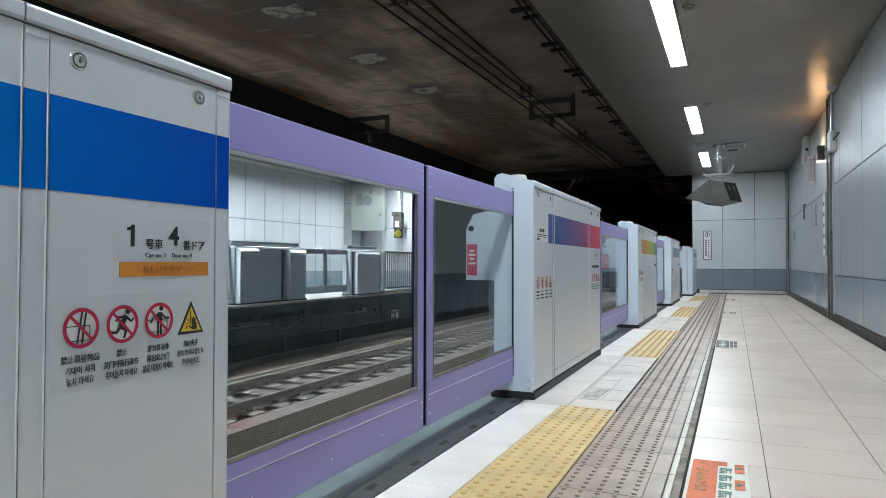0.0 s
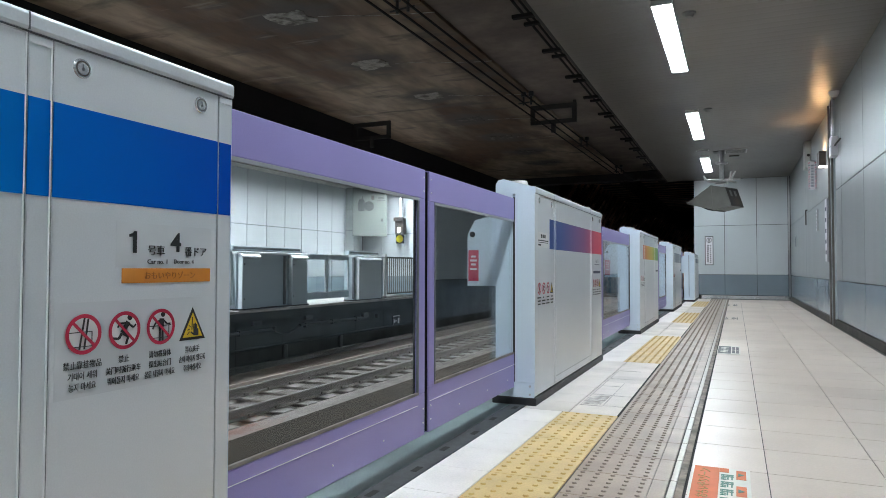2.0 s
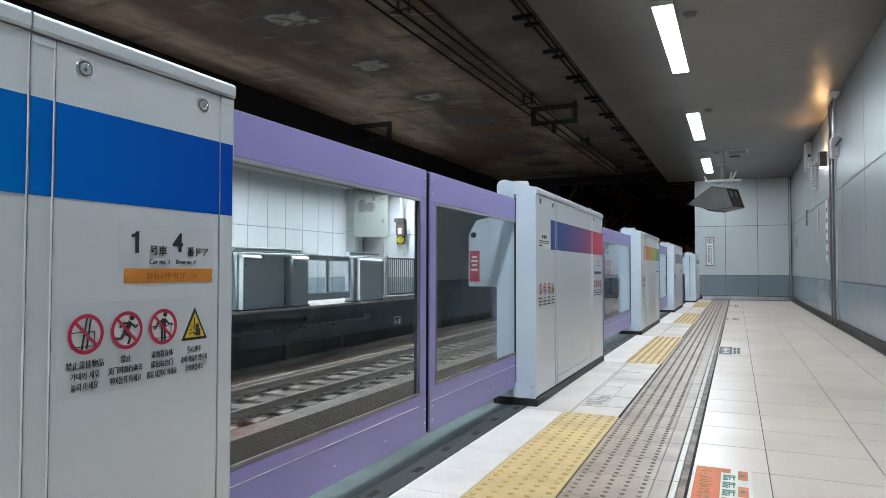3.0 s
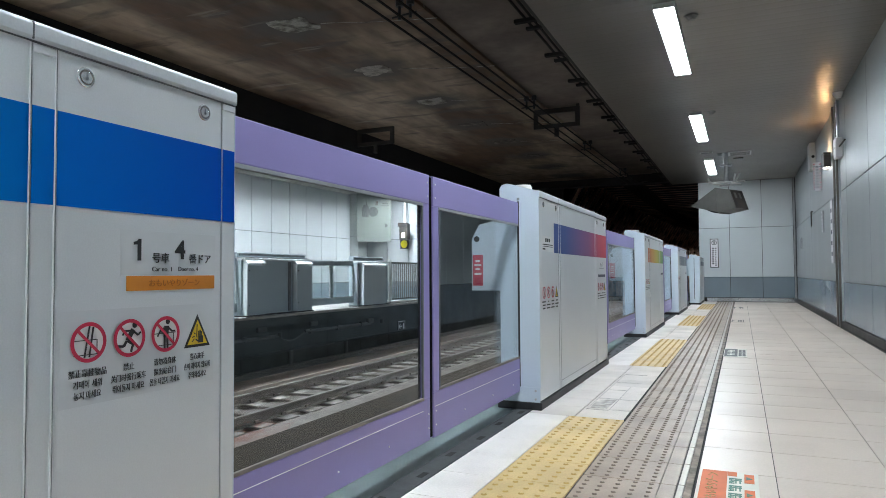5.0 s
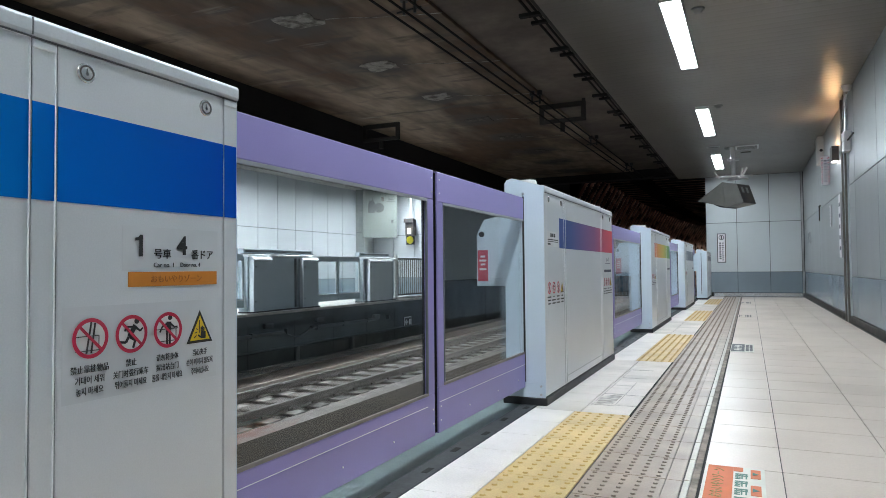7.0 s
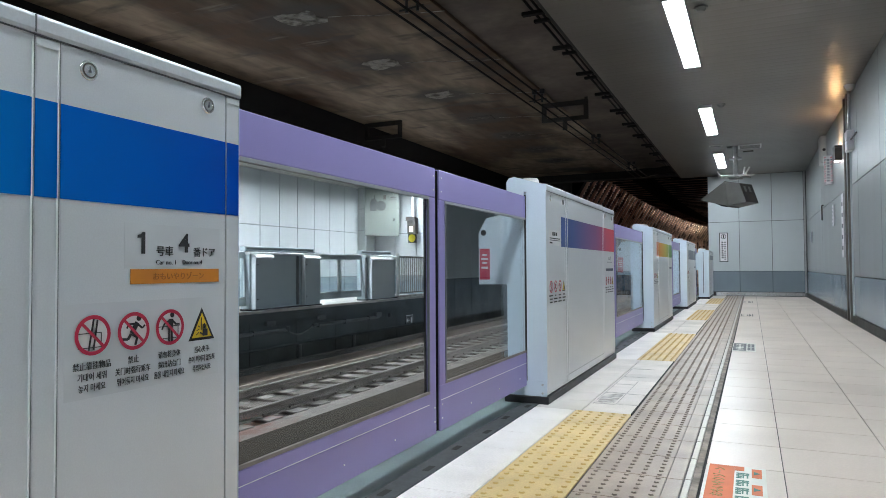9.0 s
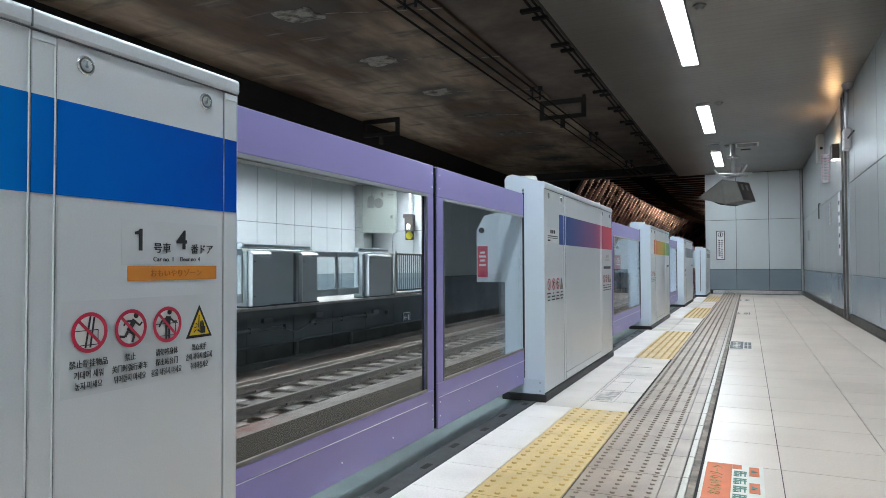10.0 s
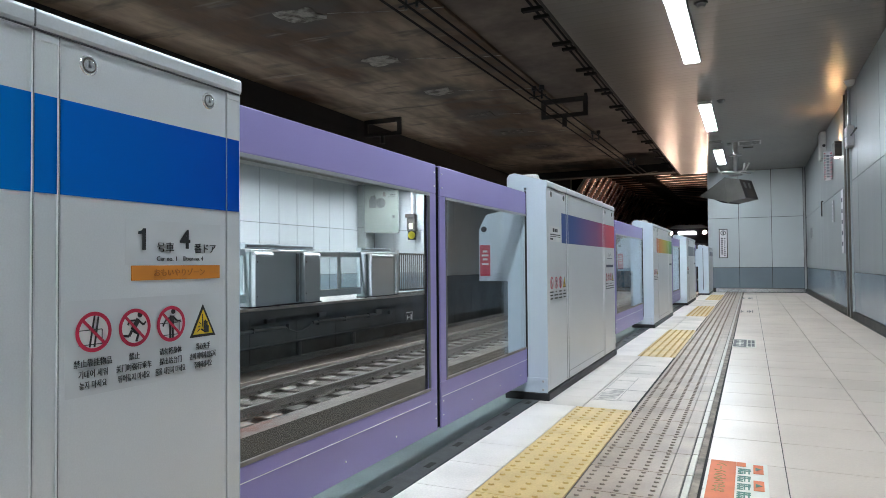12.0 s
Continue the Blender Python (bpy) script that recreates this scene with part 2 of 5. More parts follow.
RUST = mat("dusty_rail_side", (0.20, 0.172, 0.155), 0.8, 0.0, (0.14, 0.118, 0.104), 8)
RAILTOP = mat("worn_rail_head", (0.17, 0.15, 0.135), 0.55, 0.4, (0.13, 0.112, 0.10), 6)
SHOULDER = mat("pale_bed_shoulder", (0.30, 0.262, 0.242), 0.85, 0, (0.20, 0.172, 0.156), 1.6, 8, bump=0.2, bump_scale=25, grain=0.15, grain_scale=30)
RED_DUST = mat("reddish_brake_dust", (0.25, 0.135, 0.115), 0.9, 0, (0.27, 0.215, 0.195), 3.0, 8, lo=0.42, hi=0.58, grain=0.15, grain_scale=25)
CESS = mat("brown_gutter_concrete", (0.125, 0.085, 0.066), 0.85, 0, (0.07, 0.048, 0.038), 1.8, grain=0.2, grain_scale=25)
SHADED_SOFFIT = mat("shaded_brown_soffit", (0.165, 0.130, 0.108), 0.85, 0, (0.09, 0.070, 0.057), 0.8, bump=0.2, bump_scale=10, grain=0.15, grain_scale=6)
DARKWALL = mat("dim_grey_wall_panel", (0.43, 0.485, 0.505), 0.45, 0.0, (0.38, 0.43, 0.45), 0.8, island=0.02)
UNDERWALL = mat("dark_platform_side", (0.042, 0.054, 0.053), 0.6, 0, (0.018, 0.022, 0.022), 1.5, bump=0.2, grain=0.15, grain_scale=20)
FARGATE = mat("far_gate_grey", (0.66, 0.73, 0.76), 0.4, 0.1, (0.62, 0.69, 0.72), 1)
FARGATE_DARK = mat("far_gate_back_panel", (0.42, 0.49, 0.525), 0.4, 0.1, (0.385, 0.45, 0.485), 1)
FAR_FLOOR = mat("far_platform_floor", (0.6, 0.58, 0.55), 0.3, 0, (0.5, 0.48, 0.45), 2)
ROOF_FLANGE = mat("lit_roof_flange", (0.45, 0.28, 0.21), 0.36, 0.9, (0.10, 0.06, 0.045), 1.2, lo=0.42, hi=0.6, grain=0.1)
RIB = mat("tunnel_steel_rib", (0.52, 0.325, 0.24), 0.33, 0.85, (0.09, 0.055, 0.045), 1.6, lo=0.45, hi=0.6, grain=0.1)
LUG = mat("worn_steel_lug", (0.62, 0.42, 0.31), 0.3, 0.9, (0.30, 0.19, 0.14), 3)
TUNNEL = mat("tunnel_lining", (0.040, 0.029, 0.025), 0.8, 0, (0.022, 0.017, 0.015), 0.8, bump=0.2)
BODY_TRAIN = mat("train_dark_front", (0.03, 0.03, 0.034), 0.25, 0.2, (0.025, 0.025, 0.03), 2)
TRAIN_SIDE = mat("train_steel_side", (0.4, 0.4, 0.41), 0.35, 0.8, (0.35, 0.35, 0.36), 2)
HEADLAMP = mat("headlamp_glow", (1.0, 0.70, 0.52), emit=HEADLIGHT_POWER)
DISPLAY = mat("display_glow", (1.0, 1.0, 1.0), emit=12)
SIGN_YEL = mat("sign_yellow", (0.75, 0.62, 0.02), 0.4)
SIGN_GREEN = mat("sign_green_ink", (0.04, 0.16, 0.11), 0.5)
FLOOR_ORANGE = mat("floor_sign_orange", (0.66, 0.155, 0.045), 0.6, 0, (0.57, 0.135, 0.04), 10)
FLOOR_WHITE = mat("floor_sign_white", (0.68, 0.66, 0.58), 0.55, 0, (0.6, 0.58, 0.5), 10)

# ---- builders ----
class Mesh:
    """A bmesh to which boxes, rods and plates are added."""

    def __init__(self):
        self.bm = bmesh.new()

    def box(self, x0, x1, y0, y1, z0, z1, bevel=0.0, seg=1):
        made = bmesh.ops.create_cube(self.bm, size=1.0)["verts"]
        c, s = Vector(((x0 + x1) / 2, (y0 + y1) / 2, (z0 + z1) / 2)), (x1 - x0, y1 - y0, z1 - z0)
        for v in made:
            v.co = Vector([v.co[i] * s[i] for i in range(3)]) + c
        if bevel:
            edges = list({e for v in made for e in v.link_edges})
            bmesh.ops.bevel(self.bm, geom=edges, offset=bevel, segments=seg, affect="EDGES", profile=0.5)
        return self

    def rod(self, a, b, r, n=10, r2=None):
        a, b = Vector(a), Vector(b)
        d = b - a
        m = Matrix.Translation((a + b) / 2) @ d.to_track_quat("Z", "Y").to_matrix().to_4x4()
        bmesh.ops.create_cone(self.bm, cap_ends=True, segments=n, radius1=r, radius2=r if r2 is None else r2, depth=d.length, matrix=m)
        return self

    def loft(self, profile, y0, y1):
        """A bar whose section in x and z runs from y0 to y1."""
        a = [self.bm.verts.new((x, y0, z)) for x, z in profile]
        b = [self.bm.verts.new((x, y1, z)) for x, z in profile]
        k = len(profile)
        self.bm.faces.new(a)
        self.bm.faces.new(b[::-1])
        for i in range(k):
            self.bm.faces.new((a[i], b[i], b[(i + 1) % k], a[(i + 1) % k]))
        bmesh.ops.recalc_face_normals(self.bm, faces=self.bm.faces)
        return self

    def hull(self, points):
        vs = [self.bm.verts.new(p) for p in points]
        bmesh.ops.convex_hull(self.bm, input=vs)
        return self

    def dome(self, c, r, h, n=8):
        made = bmesh.ops.create_cone(self.bm, cap_ends=True, segments=n, radius1=r, radius2=r * 0.62, depth=h, matrix=Matrix.Translation((c[0], c[1], c[2] + h / 2)))["verts"]
        for f in {f for v in made for f in v.link_faces}:
            if len(f.verts) == 4:
                f.material_index = 1
        return self

    def data(self, name, material, smooth=False):
        me = bpy.data.meshes.new(name)
        self.bm.to_mesh(me)
        self.bm.free()
        me.materials.append(material)
        if smooth:
            for p in me.polygons:
                p.use_smooth = True
        return me


def part(name, mesh, material, parent=None, label="", at=None, smooth=False):
    ob = new(name, mesh.data(name, material, smooth))
    if parent:
        ob.parent = parent
    if at:
        ob.location = at
    return tagged(ob, label)


def piece(name, data, parent, at=(0, 0, 0), rz=0.0):
    ob = new(name, data)
    ob.parent = parent
    ob.location = at
    if rz:
        ob.rotation_euler[2] = rz
    return ob


def thing(name, at, label, category, group="", kind=""):
    ob = new(name)
    ob.empty_display_size = 0.1
    ob.location = at
    return tagged(ob, label, category, group, kind)


# turns the plane x, y of a drawing into y, z on a face that looks towards +x
FACE = Matrix(((0, 0, 1, 0), (1, 0, 0, 0), (0, 1, 0, 0), (0, 0, 0, 1)))


def lettering(body, material, parent, place, width=None, height=None, turn=FACE, name="lettering", label="", bold=0.0):
    """Flat raised characters; place is their centre, width or height their size in metres."""
    cu = bpy.data.curves.new("words", "FONT")
    cu.body = body
    cu.extrude = 0.004
    cu.offset = bold
    cu.resolution_u = 3
    ob = bpy.data.objects.new("words", cu)
    scene.collection.objects.link(ob)
    dg = bpy.context.evaluated_depsgraph_get()
    me = bpy.data.meshes.new_from_object(ob.evaluated_get(dg))
    bpy.data.objects.remove(ob)
    co = np.array([v.co[:] for v in me.vertices])
    lo, hi = co.min(0), co.max(0)
    w, h = hi[0] - lo[0], hi[1] - lo[1]
    sx = width / w if width else height / h
    sy = height / h if height else sx
    for v in me.vertices:
        v.co = ((v.co[0] - (lo[0] + hi[0]) / 2) * sx, (v.co[1] - (lo[1] + hi[1]) / 2) * sy, v.co[2] * 0.1)
    me.materials.clear()
    me.materials.append(material)
    made = new(name, me)
    made.parent = parent
    made.matrix_basis = Matrix.Translation(place) @ turn
    return tagged(made, label)


def ring(y, z, r, wall, x, parent, material, name="sign_ring"):
    """A flat ring on a face that looks towards +x."""
    m = Mesh()
    k = 32
    vs = [[m.bm.verts.new((x, y + q * math.sin(2 * math.pi * i / k), z + q * math.cos(2 * math.pi * i / k))) for i in range(k)] for q in (r, r - wall)]
    for i in range(k):
        m.bm.faces.new((vs[0][i], vs[1][i], vs[1][(i + 1) % k], vs[0][(i + 1) % k]))
    return part(name, m, material, parent)


def plate(pts, x, thick=0.0006):
    """A flat polygon in y, z with a little thickness, facing +x."""
    m = Mesh()
    a = [m.bm.verts.new((x, p[0], p[1])) for p in pts]
    f = m.bm.faces.new(a)
    g = bmesh.ops.extrude_face_region(m.bm, geom=[f])["geom"]
    for v in g:
        if isinstance(v, bmesh.types.BMVert):
            v.co.x += thick
    bmesh.ops.recalc_face_normals(m.bm, faces=m.bm.faces)
    return m


def bar(y0, z0, y1, z1, w, x):
    d = Vector((y1 - y0, z1 - z0))
    s = Vector((-d.y, d.x)).normalized() * w / 2
    return plate([(y0 - s.x, z0 - s.y), (y1 - s.x, z1 - s.y), (y1 + s.x, z1 + s.y), (y0 + s.x, z0 + s.y)], x)


def many(*meshes):
    """Several small plates as one drawing."""
    out = Mesh()
    for m in meshes:
        me = bpy.data.meshes.new("tmp")
        m.bm.to_mesh(me)
        m.bm.free()
        out.bm.from_mesh(me)
        bpy.data.meshes.remove(me)
    return out

# ---- the large structure ----
GX = -1.11      # gate fronts
WX = 1.34       # wall along the platform
EY = 19.8       # end wall
CZ = 3.30       # platform ceiling
SZ = 4.20       # soffit over the tracks
BACK = -6.0     # closing wall behind

floor = tagged(new("floor", Mesh().box(-1.28, WX, BACK, EY, -0.30, -0.006).data("floor", GROUT)), "station platform floor of pale tiles with dark joints", "floor", kind="structure")
platform_body = tagged(new("platform_body", Mesh().box(-1.20, WX, BACK, EY, -1.35, -0.30).data("platform_body", UNDERWALL)), "dark concrete platform side below the edge", "platform", kind="structure")
edge = tagged(new("platform_edge", Mesh().box(-1.52, -1.263, BACK, EY, -0.22, -0.002, 0.006).data("platform_edge", EDGE)), "smooth grey-green platform edge plate under the gates", "platform edge", kind="structure")
gap = tagged(new("gap_filler", Mesh().box(-1.262, -1.166, BACK, EY, -0.02, 0.003, 0.002).data("gap_filler", RUBBER)), "dark rubber strip with small slots along the gates", "floor strip", kind="structure")


def wall_panels(parent, spans, levels, mat_low, mat_high, split, make, gap=0.010):
    for a, b in spans:
        for lo, hi in zip(levels, levels[1:]):
            m = make(a + gap / 2, b - gap / 2, lo + gap / 2, hi - gap / 2)
            o = new("panel", m.data("panel", mat_low if hi <= split + 0.01 else mat_high))
            o.parent = parent


wall_east = tagged(new("wall_east", Mesh().box(WX + 0.03, WX + 0.25, BACK, EY + 0.3, -0.3, CZ + 0.2).data("wall_east", WALL_BACK)), "white enamel panelled platform wall with a grey-blue dado", "wall", kind="structure")
east_spans = [(-6.0, -3.9), (-3.9, -1.8), (-1.8, 0.3), (0.3, 2.4), (2.4, 4.5), (4.5, 6.6), (6.6, 8.8), (8.8, 10.53), (10.53, 11.1), (11.55, 15.6), (15.6, EY - 0.02)]
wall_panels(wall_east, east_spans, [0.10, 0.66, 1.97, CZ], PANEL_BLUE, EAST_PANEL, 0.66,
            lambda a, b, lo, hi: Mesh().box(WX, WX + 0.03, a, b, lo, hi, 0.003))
wall_end = tagged(new("wall_end", Mesh().box(-1.06, WX + 0.03, EY + 0.03, EY + 0.30, -1.35, CZ + 0.9).data("wall_end", SOOT)), "white enamel panelled end wall with a grey-blue dado", "wall", kind="structure")
wall_panels(wall_end, [(-1.06, -0.276), (-0.276, 0.525), (0.525, WX - 0.06)], [0.11, 0.67, 2.02, CZ], PANEL_BLUE, PANEL, 0.67,
            lambda a, b, lo, hi: Mesh().box(a, b, EY, EY + 0.03, lo, hi, 0.003))
part("corner_strip", Mesh().box(WX - 0.055, WX - 0.012, EY - 0.03, EY + 0.02, 0.1, CZ, 0.006), STEEL, wall_end, "steel corner strip")
part("skirting", Mesh().box(-0.88, WX - 0.01, EY - 0.03, EY + 0.03, 0.0, 0.105, 0.004), SCREW, wall_end, "bright steel skirting")
part("skirting", Mesh().box(WX - 0.02, WX + 0.03, BACK, EY - 0.04, 0.0, 0.098, 0.004), KICK, wall_east, "dirty dark skirting")
part("drain_channel", Mesh().box(1.294, WX - 0.021, BACK, EY - 0.04, -0.005, -0.001), GROUT, floor, "dark gutter along the wall")
wall_back = tagged(new("wall_back", Mesh().box(-11.4, WX + 0.25, BACK - 0.2, BACK, -1.35, SZ + 0.2).data("wall_back", PANEL)), "plain closing wall", "wall", kind="structure")

# pilaster between the wall panels
pil = tagged(new("pilaster", Mesh().box(WX - 0.02, WX + 0.03, 11.12, 11.53, 0.0, CZ, 0.004).data("pilaster", PANEL)), "narrow steel-edged wall pilaster", "pilaster", kind="structure")
part("edge_strip", Mesh().box(WX - 0.05, WX - 0.022, 11.13, 11.17, 0.0, CZ, 0.004), BRONZE, pil)
part("edge_strip", Mesh().box(WX - 0.05, WX - 0.022, 11.47, 11.51, 0.0, CZ, 0.004), BRONZE, pil)

# slatted metal ceiling
slats = Mesh()
y = BACK
while y < EY - 0.02:
    slats.hull([(x, y + q, CZ + z) for x in (-1.75, WX + 0.03) for q, z in ((0.0, 0.0007), (0.03, 0.0), (0.117, 0.0), (0.1475, 0.0007), (0.1475, 0.02), (0.0, 0.02))])
    y += 0.15
ceiling = tagged(new("ceiling", slats.data("ceiling", CEIL)), "dull metal ceiling of narrow crosswise slats", "ceiling", kind="structure")
part("ceiling_backing", Mesh().box(-1.745, WX + 0.25, BACK, EY + 0.1, CZ + 0.03, CZ + 0.12), SOOT, ceiling)
fascia = tagged(new("fascia", Mesh().box(-1.80, -1.752, BACK, EY + 0.1, CZ + 0.021, SZ + 0.3, 0.004).data("fascia", SOOT)), "dark sheet fascia at the ceiling's edge", "fascia", kind="structure")

# soffit over the tracks
soffit = tagged(new("track_soffit", Mesh().box(-8.2, -3.62, BACK, 24.0, SZ, SZ + 0.4).data("track_soffit", SLAB)), "stained brown concrete soffit over the tracks", "ceiling", kind="structure")
# Strip beside the fascia, raised and browner: the fascia's shade is in its colour.
tagged(new("soffit_recess", Mesh().box(-3.62, -1.80, BACK, 24.0, SZ + 0.05, SZ + 0.4).data("soffit_recess", SHADED_SOFFIT)), "recessed strip of the soffit over the near track, shade put into its colour", "ceiling", kind="structure")
rng = random.Random(4)
for k in range(8):
    py = 5.05 + 2.22 * k
    m = Mesh()
    ring_pts = []
    for q in range(14):
        ang = q * math.pi / 7
        rad = rng.uniform(0.75, 1.15)
        ring_pts.append((-5.47 + 0.33 * rad * max(-0.9, min(0.9, 1.25 * math.cos(ang))), py + 0.24 * rad * max(-0.9, min(0.9, 1.25 * math.sin(ang)))))
    low = [m.bm.verts.new((px, qy, SZ - 0.009)) for px, qy in ring_pts]
    high = [m.bm.verts.new((px, qy, SZ + 0.004)) for px, qy in ring_pts]
    m.bm.faces.new(low)
    for q in range(14):
        m.bm.faces.new((low[q], low[(q + 1) % 14], high[(q + 1) % 14], high[q]))
    bmesh.ops.recalc_face_normals(m.bm, faces=m.bm.faces)
    part("repair_patch", m, PATCH if k < 4 else DARK_PATCH, soffit, "pale mortar patch" if k < 4 else "dark damp mortar patch")
for k in range(6):
    # pale lime seams that run on from each repair
    py = 5.05 + 2.22 * k
    xs = [-5.1 + 0.30 * q for q in range(6)]
    ys = [py + 0.10 + 0.10 * q + rng.uniform(-0.03, 0.03) for q in range(6)]
    seam_line = Mesh()
    for (x0, y0), (x1, y1) in zip(zip(xs, ys), list(zip(xs, ys))[1:]):
        w = rng.uniform(0.008, 0.026)
        seam_line.hull([(px, qy + d, z) for px, qy in ((x0, y0), (x1, y1)) for d in (0, w) for z in (SZ - 0.004, SZ + 0.003)])
    part("lime_seam", seam_line, PATCH, soffit, "pale lime seam across the concrete")
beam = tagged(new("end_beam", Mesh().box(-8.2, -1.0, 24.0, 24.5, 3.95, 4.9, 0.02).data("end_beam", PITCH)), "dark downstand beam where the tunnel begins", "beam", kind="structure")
tagged(new("far_fascia", Mesh().box(-8.35, -8.2, BACK, 24.0, 3.33, SZ + 0.3).data("far_fascia", PITCH)), "near-black downstand above the opposite platform", "fascia", kind="structure")

# trackbed
SLEEPER_LINE = mat("dusty_cable_cover", (0.45, 0.38, 0.33), 0.8)
bed = tagged(new("trackbed", Mesh().box(-9.3, -1.0, BACK, 140, -1.6, -1.28).data("trackbed", BED)), "dusty concrete trackbed", "trackbed", kind="structure")
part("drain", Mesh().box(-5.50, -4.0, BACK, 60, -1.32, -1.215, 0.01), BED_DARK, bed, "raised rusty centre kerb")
part("cess", Mesh().box(-9.1, -8.14, BACK, 60, -1.32, -1.262, 0.01), CESS, bed, "brown gutter strip")
part("shoulder", Mesh().box(-5.93, -5.503, BACK, 60, -1.32, -1.243, 0.01), SHOULDER, bed, "pale concrete shoulder")
part("dust_patch", Mesh().hull([(-5.90, 5.6, -1.241), (-5.53, 5.2, -1.241), (-5.53, 7.2, -1.241), (-5.75, 7.7, -1.241), (-5.90, 7.0, -1.241), (-5.75, 6.4, -1.2385)]), RED_DUST, bed, "reddish dust stain")
part("drain_line", Mesh().box(-8.12, -8.085, BACK, 44, -1.30, -1.225, 0.004), SLEEPER_LINE, bed, "pale cable cover line")
RAIL = [(-0.065, -1.22), (0.065, -1.22), (0.065, -1.207), (0.012, -1.19), (0.012, -1.115), (0.034, -1.105), (0.034, -1.075), (-0.034, -1.075), (-0.034, -1.105), (-0.012, -1.115), (-0.012, -1.19), (-0.065, -1.207)]
sleeper_data = Mesh().box(-0.74, 0.74, -0.11, 0.11, -1.29, -1.235, 0.012).data("sleeper", SLEEPER)
pad_data = Mesh().box(-0.09, 0.25, -0.135, 0.135, -1.245, -1.226, 0.003).data("rail_pad", PAD)
clip_data = Mesh().box(-0.075, -0.04, -0.05, 0.05, -1.21, -1.165, 0.006).box(0.04, 0.075, -0.05, 0.05, -1.21, -1.165, 0.006).data("rail_clip", RUST)
for cx in (-2.95, -6.69):
    tr = thing("railway_track", (cx, 0, 0), "narrow-gauge railway track on pale concrete sleepers", "railway track", "tracks", "structure")
    for sx in (-0.5335, 0.5335):
        part("rail", Mesh().loft([(x + sx, z) for x, z in RAIL], BACK, 44), RUST, tr, "rusty steel rail with a worn head")
        part("rail_head", Mesh().box(sx - 0.03, sx + 0.03, BACK, 44, -1.076, -1.072), RAILTOP, tr)
    y = 2.06 - 0.583 * 13
    while y < 30:
        piece("sleeper", sleeper_data, tr, (0, y, 0))
        for sx in (-0.5335, 0.5335):
            piece("rail_pad", pad_data, tr, (sx, y, 0))
            piece("rail_clip", clip_data, tr, (sx, y, 0))
        y += 0.583

# opposite platform
far_floor = tagged(new("far_platform", Mesh().box(-11.0, -8.65, BACK, 18.5, -0.05, 0.0, 0.008).data("far_platform", FAR_FLOOR)), "pale floor slab of the opposite platform", "platform", kind="structure")
under = tagged(new("far_platform_side", Mesh().box(-9.3, -9.05, BACK, 28, -1.35, -0.22).data("far_platform_side", UNDERWALL)), "dark concrete side below the opposite platform", "platform", kind="structure")
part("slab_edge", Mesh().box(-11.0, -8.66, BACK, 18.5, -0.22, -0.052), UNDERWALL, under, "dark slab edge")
# conduits, a sagging cable, junction boxes and construction joints below the slab
CONDUIT = mat("dusty_grey_conduit", (0.10, 0.115, 0.112), 0.5, 0.2, (0.07, 0.08, 0.078), 5)
for a, b in ((BACK, 2.0), (2.9, 6.4), (7.3, 11.41), (12.42, 15.32)):
    part("conduit", Mesh().rod((-9.01, a, -0.465), (-9.01, b, -0.485), 0.036, 12), CONDUIT, under, "dusty grey conduit")
for a in (2.0, 6.4, 11.41):
    pts = [(-9.01, a + 1.0 * q, -0.475 - 0.15 * math.sin(math.pi * q)) for q in (0, 0.2, 0.4, 0.6, 0.8, 1.0)]
    sag = Mesh()
    for u, v in zip(pts, pts[1:]):
        sag.rod(u, v, 0.016, 8)
    part("sagging_cable", sag, CONDUIT, under)
for yy, zz in ((6.1, -0.30), (10.94, -0.30), (12.75, -0.30), (15.3, -0.42)):
    part("junction_box", Mesh().box(-9.05, -8.97, yy - 0.14, yy + 0.14, zz - 0.06, zz + 0.06, 0.008), CONDUIT, under)
for k in range(14):
    part("wall_joint", Mesh().box(-9.049, -9.044, 16.36 - 1.5 * k, 16.375 - 1.5 * k, -1.2, -0.23), BLACK, under)
    part("cable_clip", Mesh().box(-9.05, -8.965, 15.9 - 1.1 * k, 15.94 - 1.1 * k, -0.53, -0.42, 0.004), CONDUIT, under)
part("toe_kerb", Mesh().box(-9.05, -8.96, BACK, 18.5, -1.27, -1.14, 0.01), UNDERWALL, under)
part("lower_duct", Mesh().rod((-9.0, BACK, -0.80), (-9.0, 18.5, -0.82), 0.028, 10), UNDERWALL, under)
for yy in (8.4, 11.9, 14.1):
    part("drop_pipe", Mesh().rod((-9.0, yy, -1.2), (-9.0, yy, -0.84), 0.05, 12), CONDUIT, under)
part("edge_lip", Mesh().box(-8.70, -8.62, BACK, 18.5, -0.045, 0.004, 0.006), PAD, far_floor, "pale worn platform lip")
far_wall = tagged(new("far_wall", Mesh().box(-11.3, -11.03, BACK, 18.8, -0.3, SZ).data("far_wall", WALL_BACK)), "white enamel panelled wall of the opposite platform", "wall", kind="structure")
spans = [(17.47, 18.5)] + [(17.47 - 0.75 * (k + 1), 17.47 - 0.75 * k) for k in range(24)]
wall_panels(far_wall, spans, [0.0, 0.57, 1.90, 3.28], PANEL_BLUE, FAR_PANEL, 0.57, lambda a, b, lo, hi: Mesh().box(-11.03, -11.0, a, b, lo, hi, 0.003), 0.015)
part("cornice", Mesh().box(-11.03, -10.97, BACK, 18.5, 3.28, 3.36), FIX_WHITE, far_wall)
far_end = tagged(new("far_end_wall", Mesh().box(-11.3, -9.0, 18.53, 18.8, -0.3, SZ).data("far_end_wall", WALL_BACK)), "white enamel panelled end wall of the opposite platform", "wall", kind="structure")
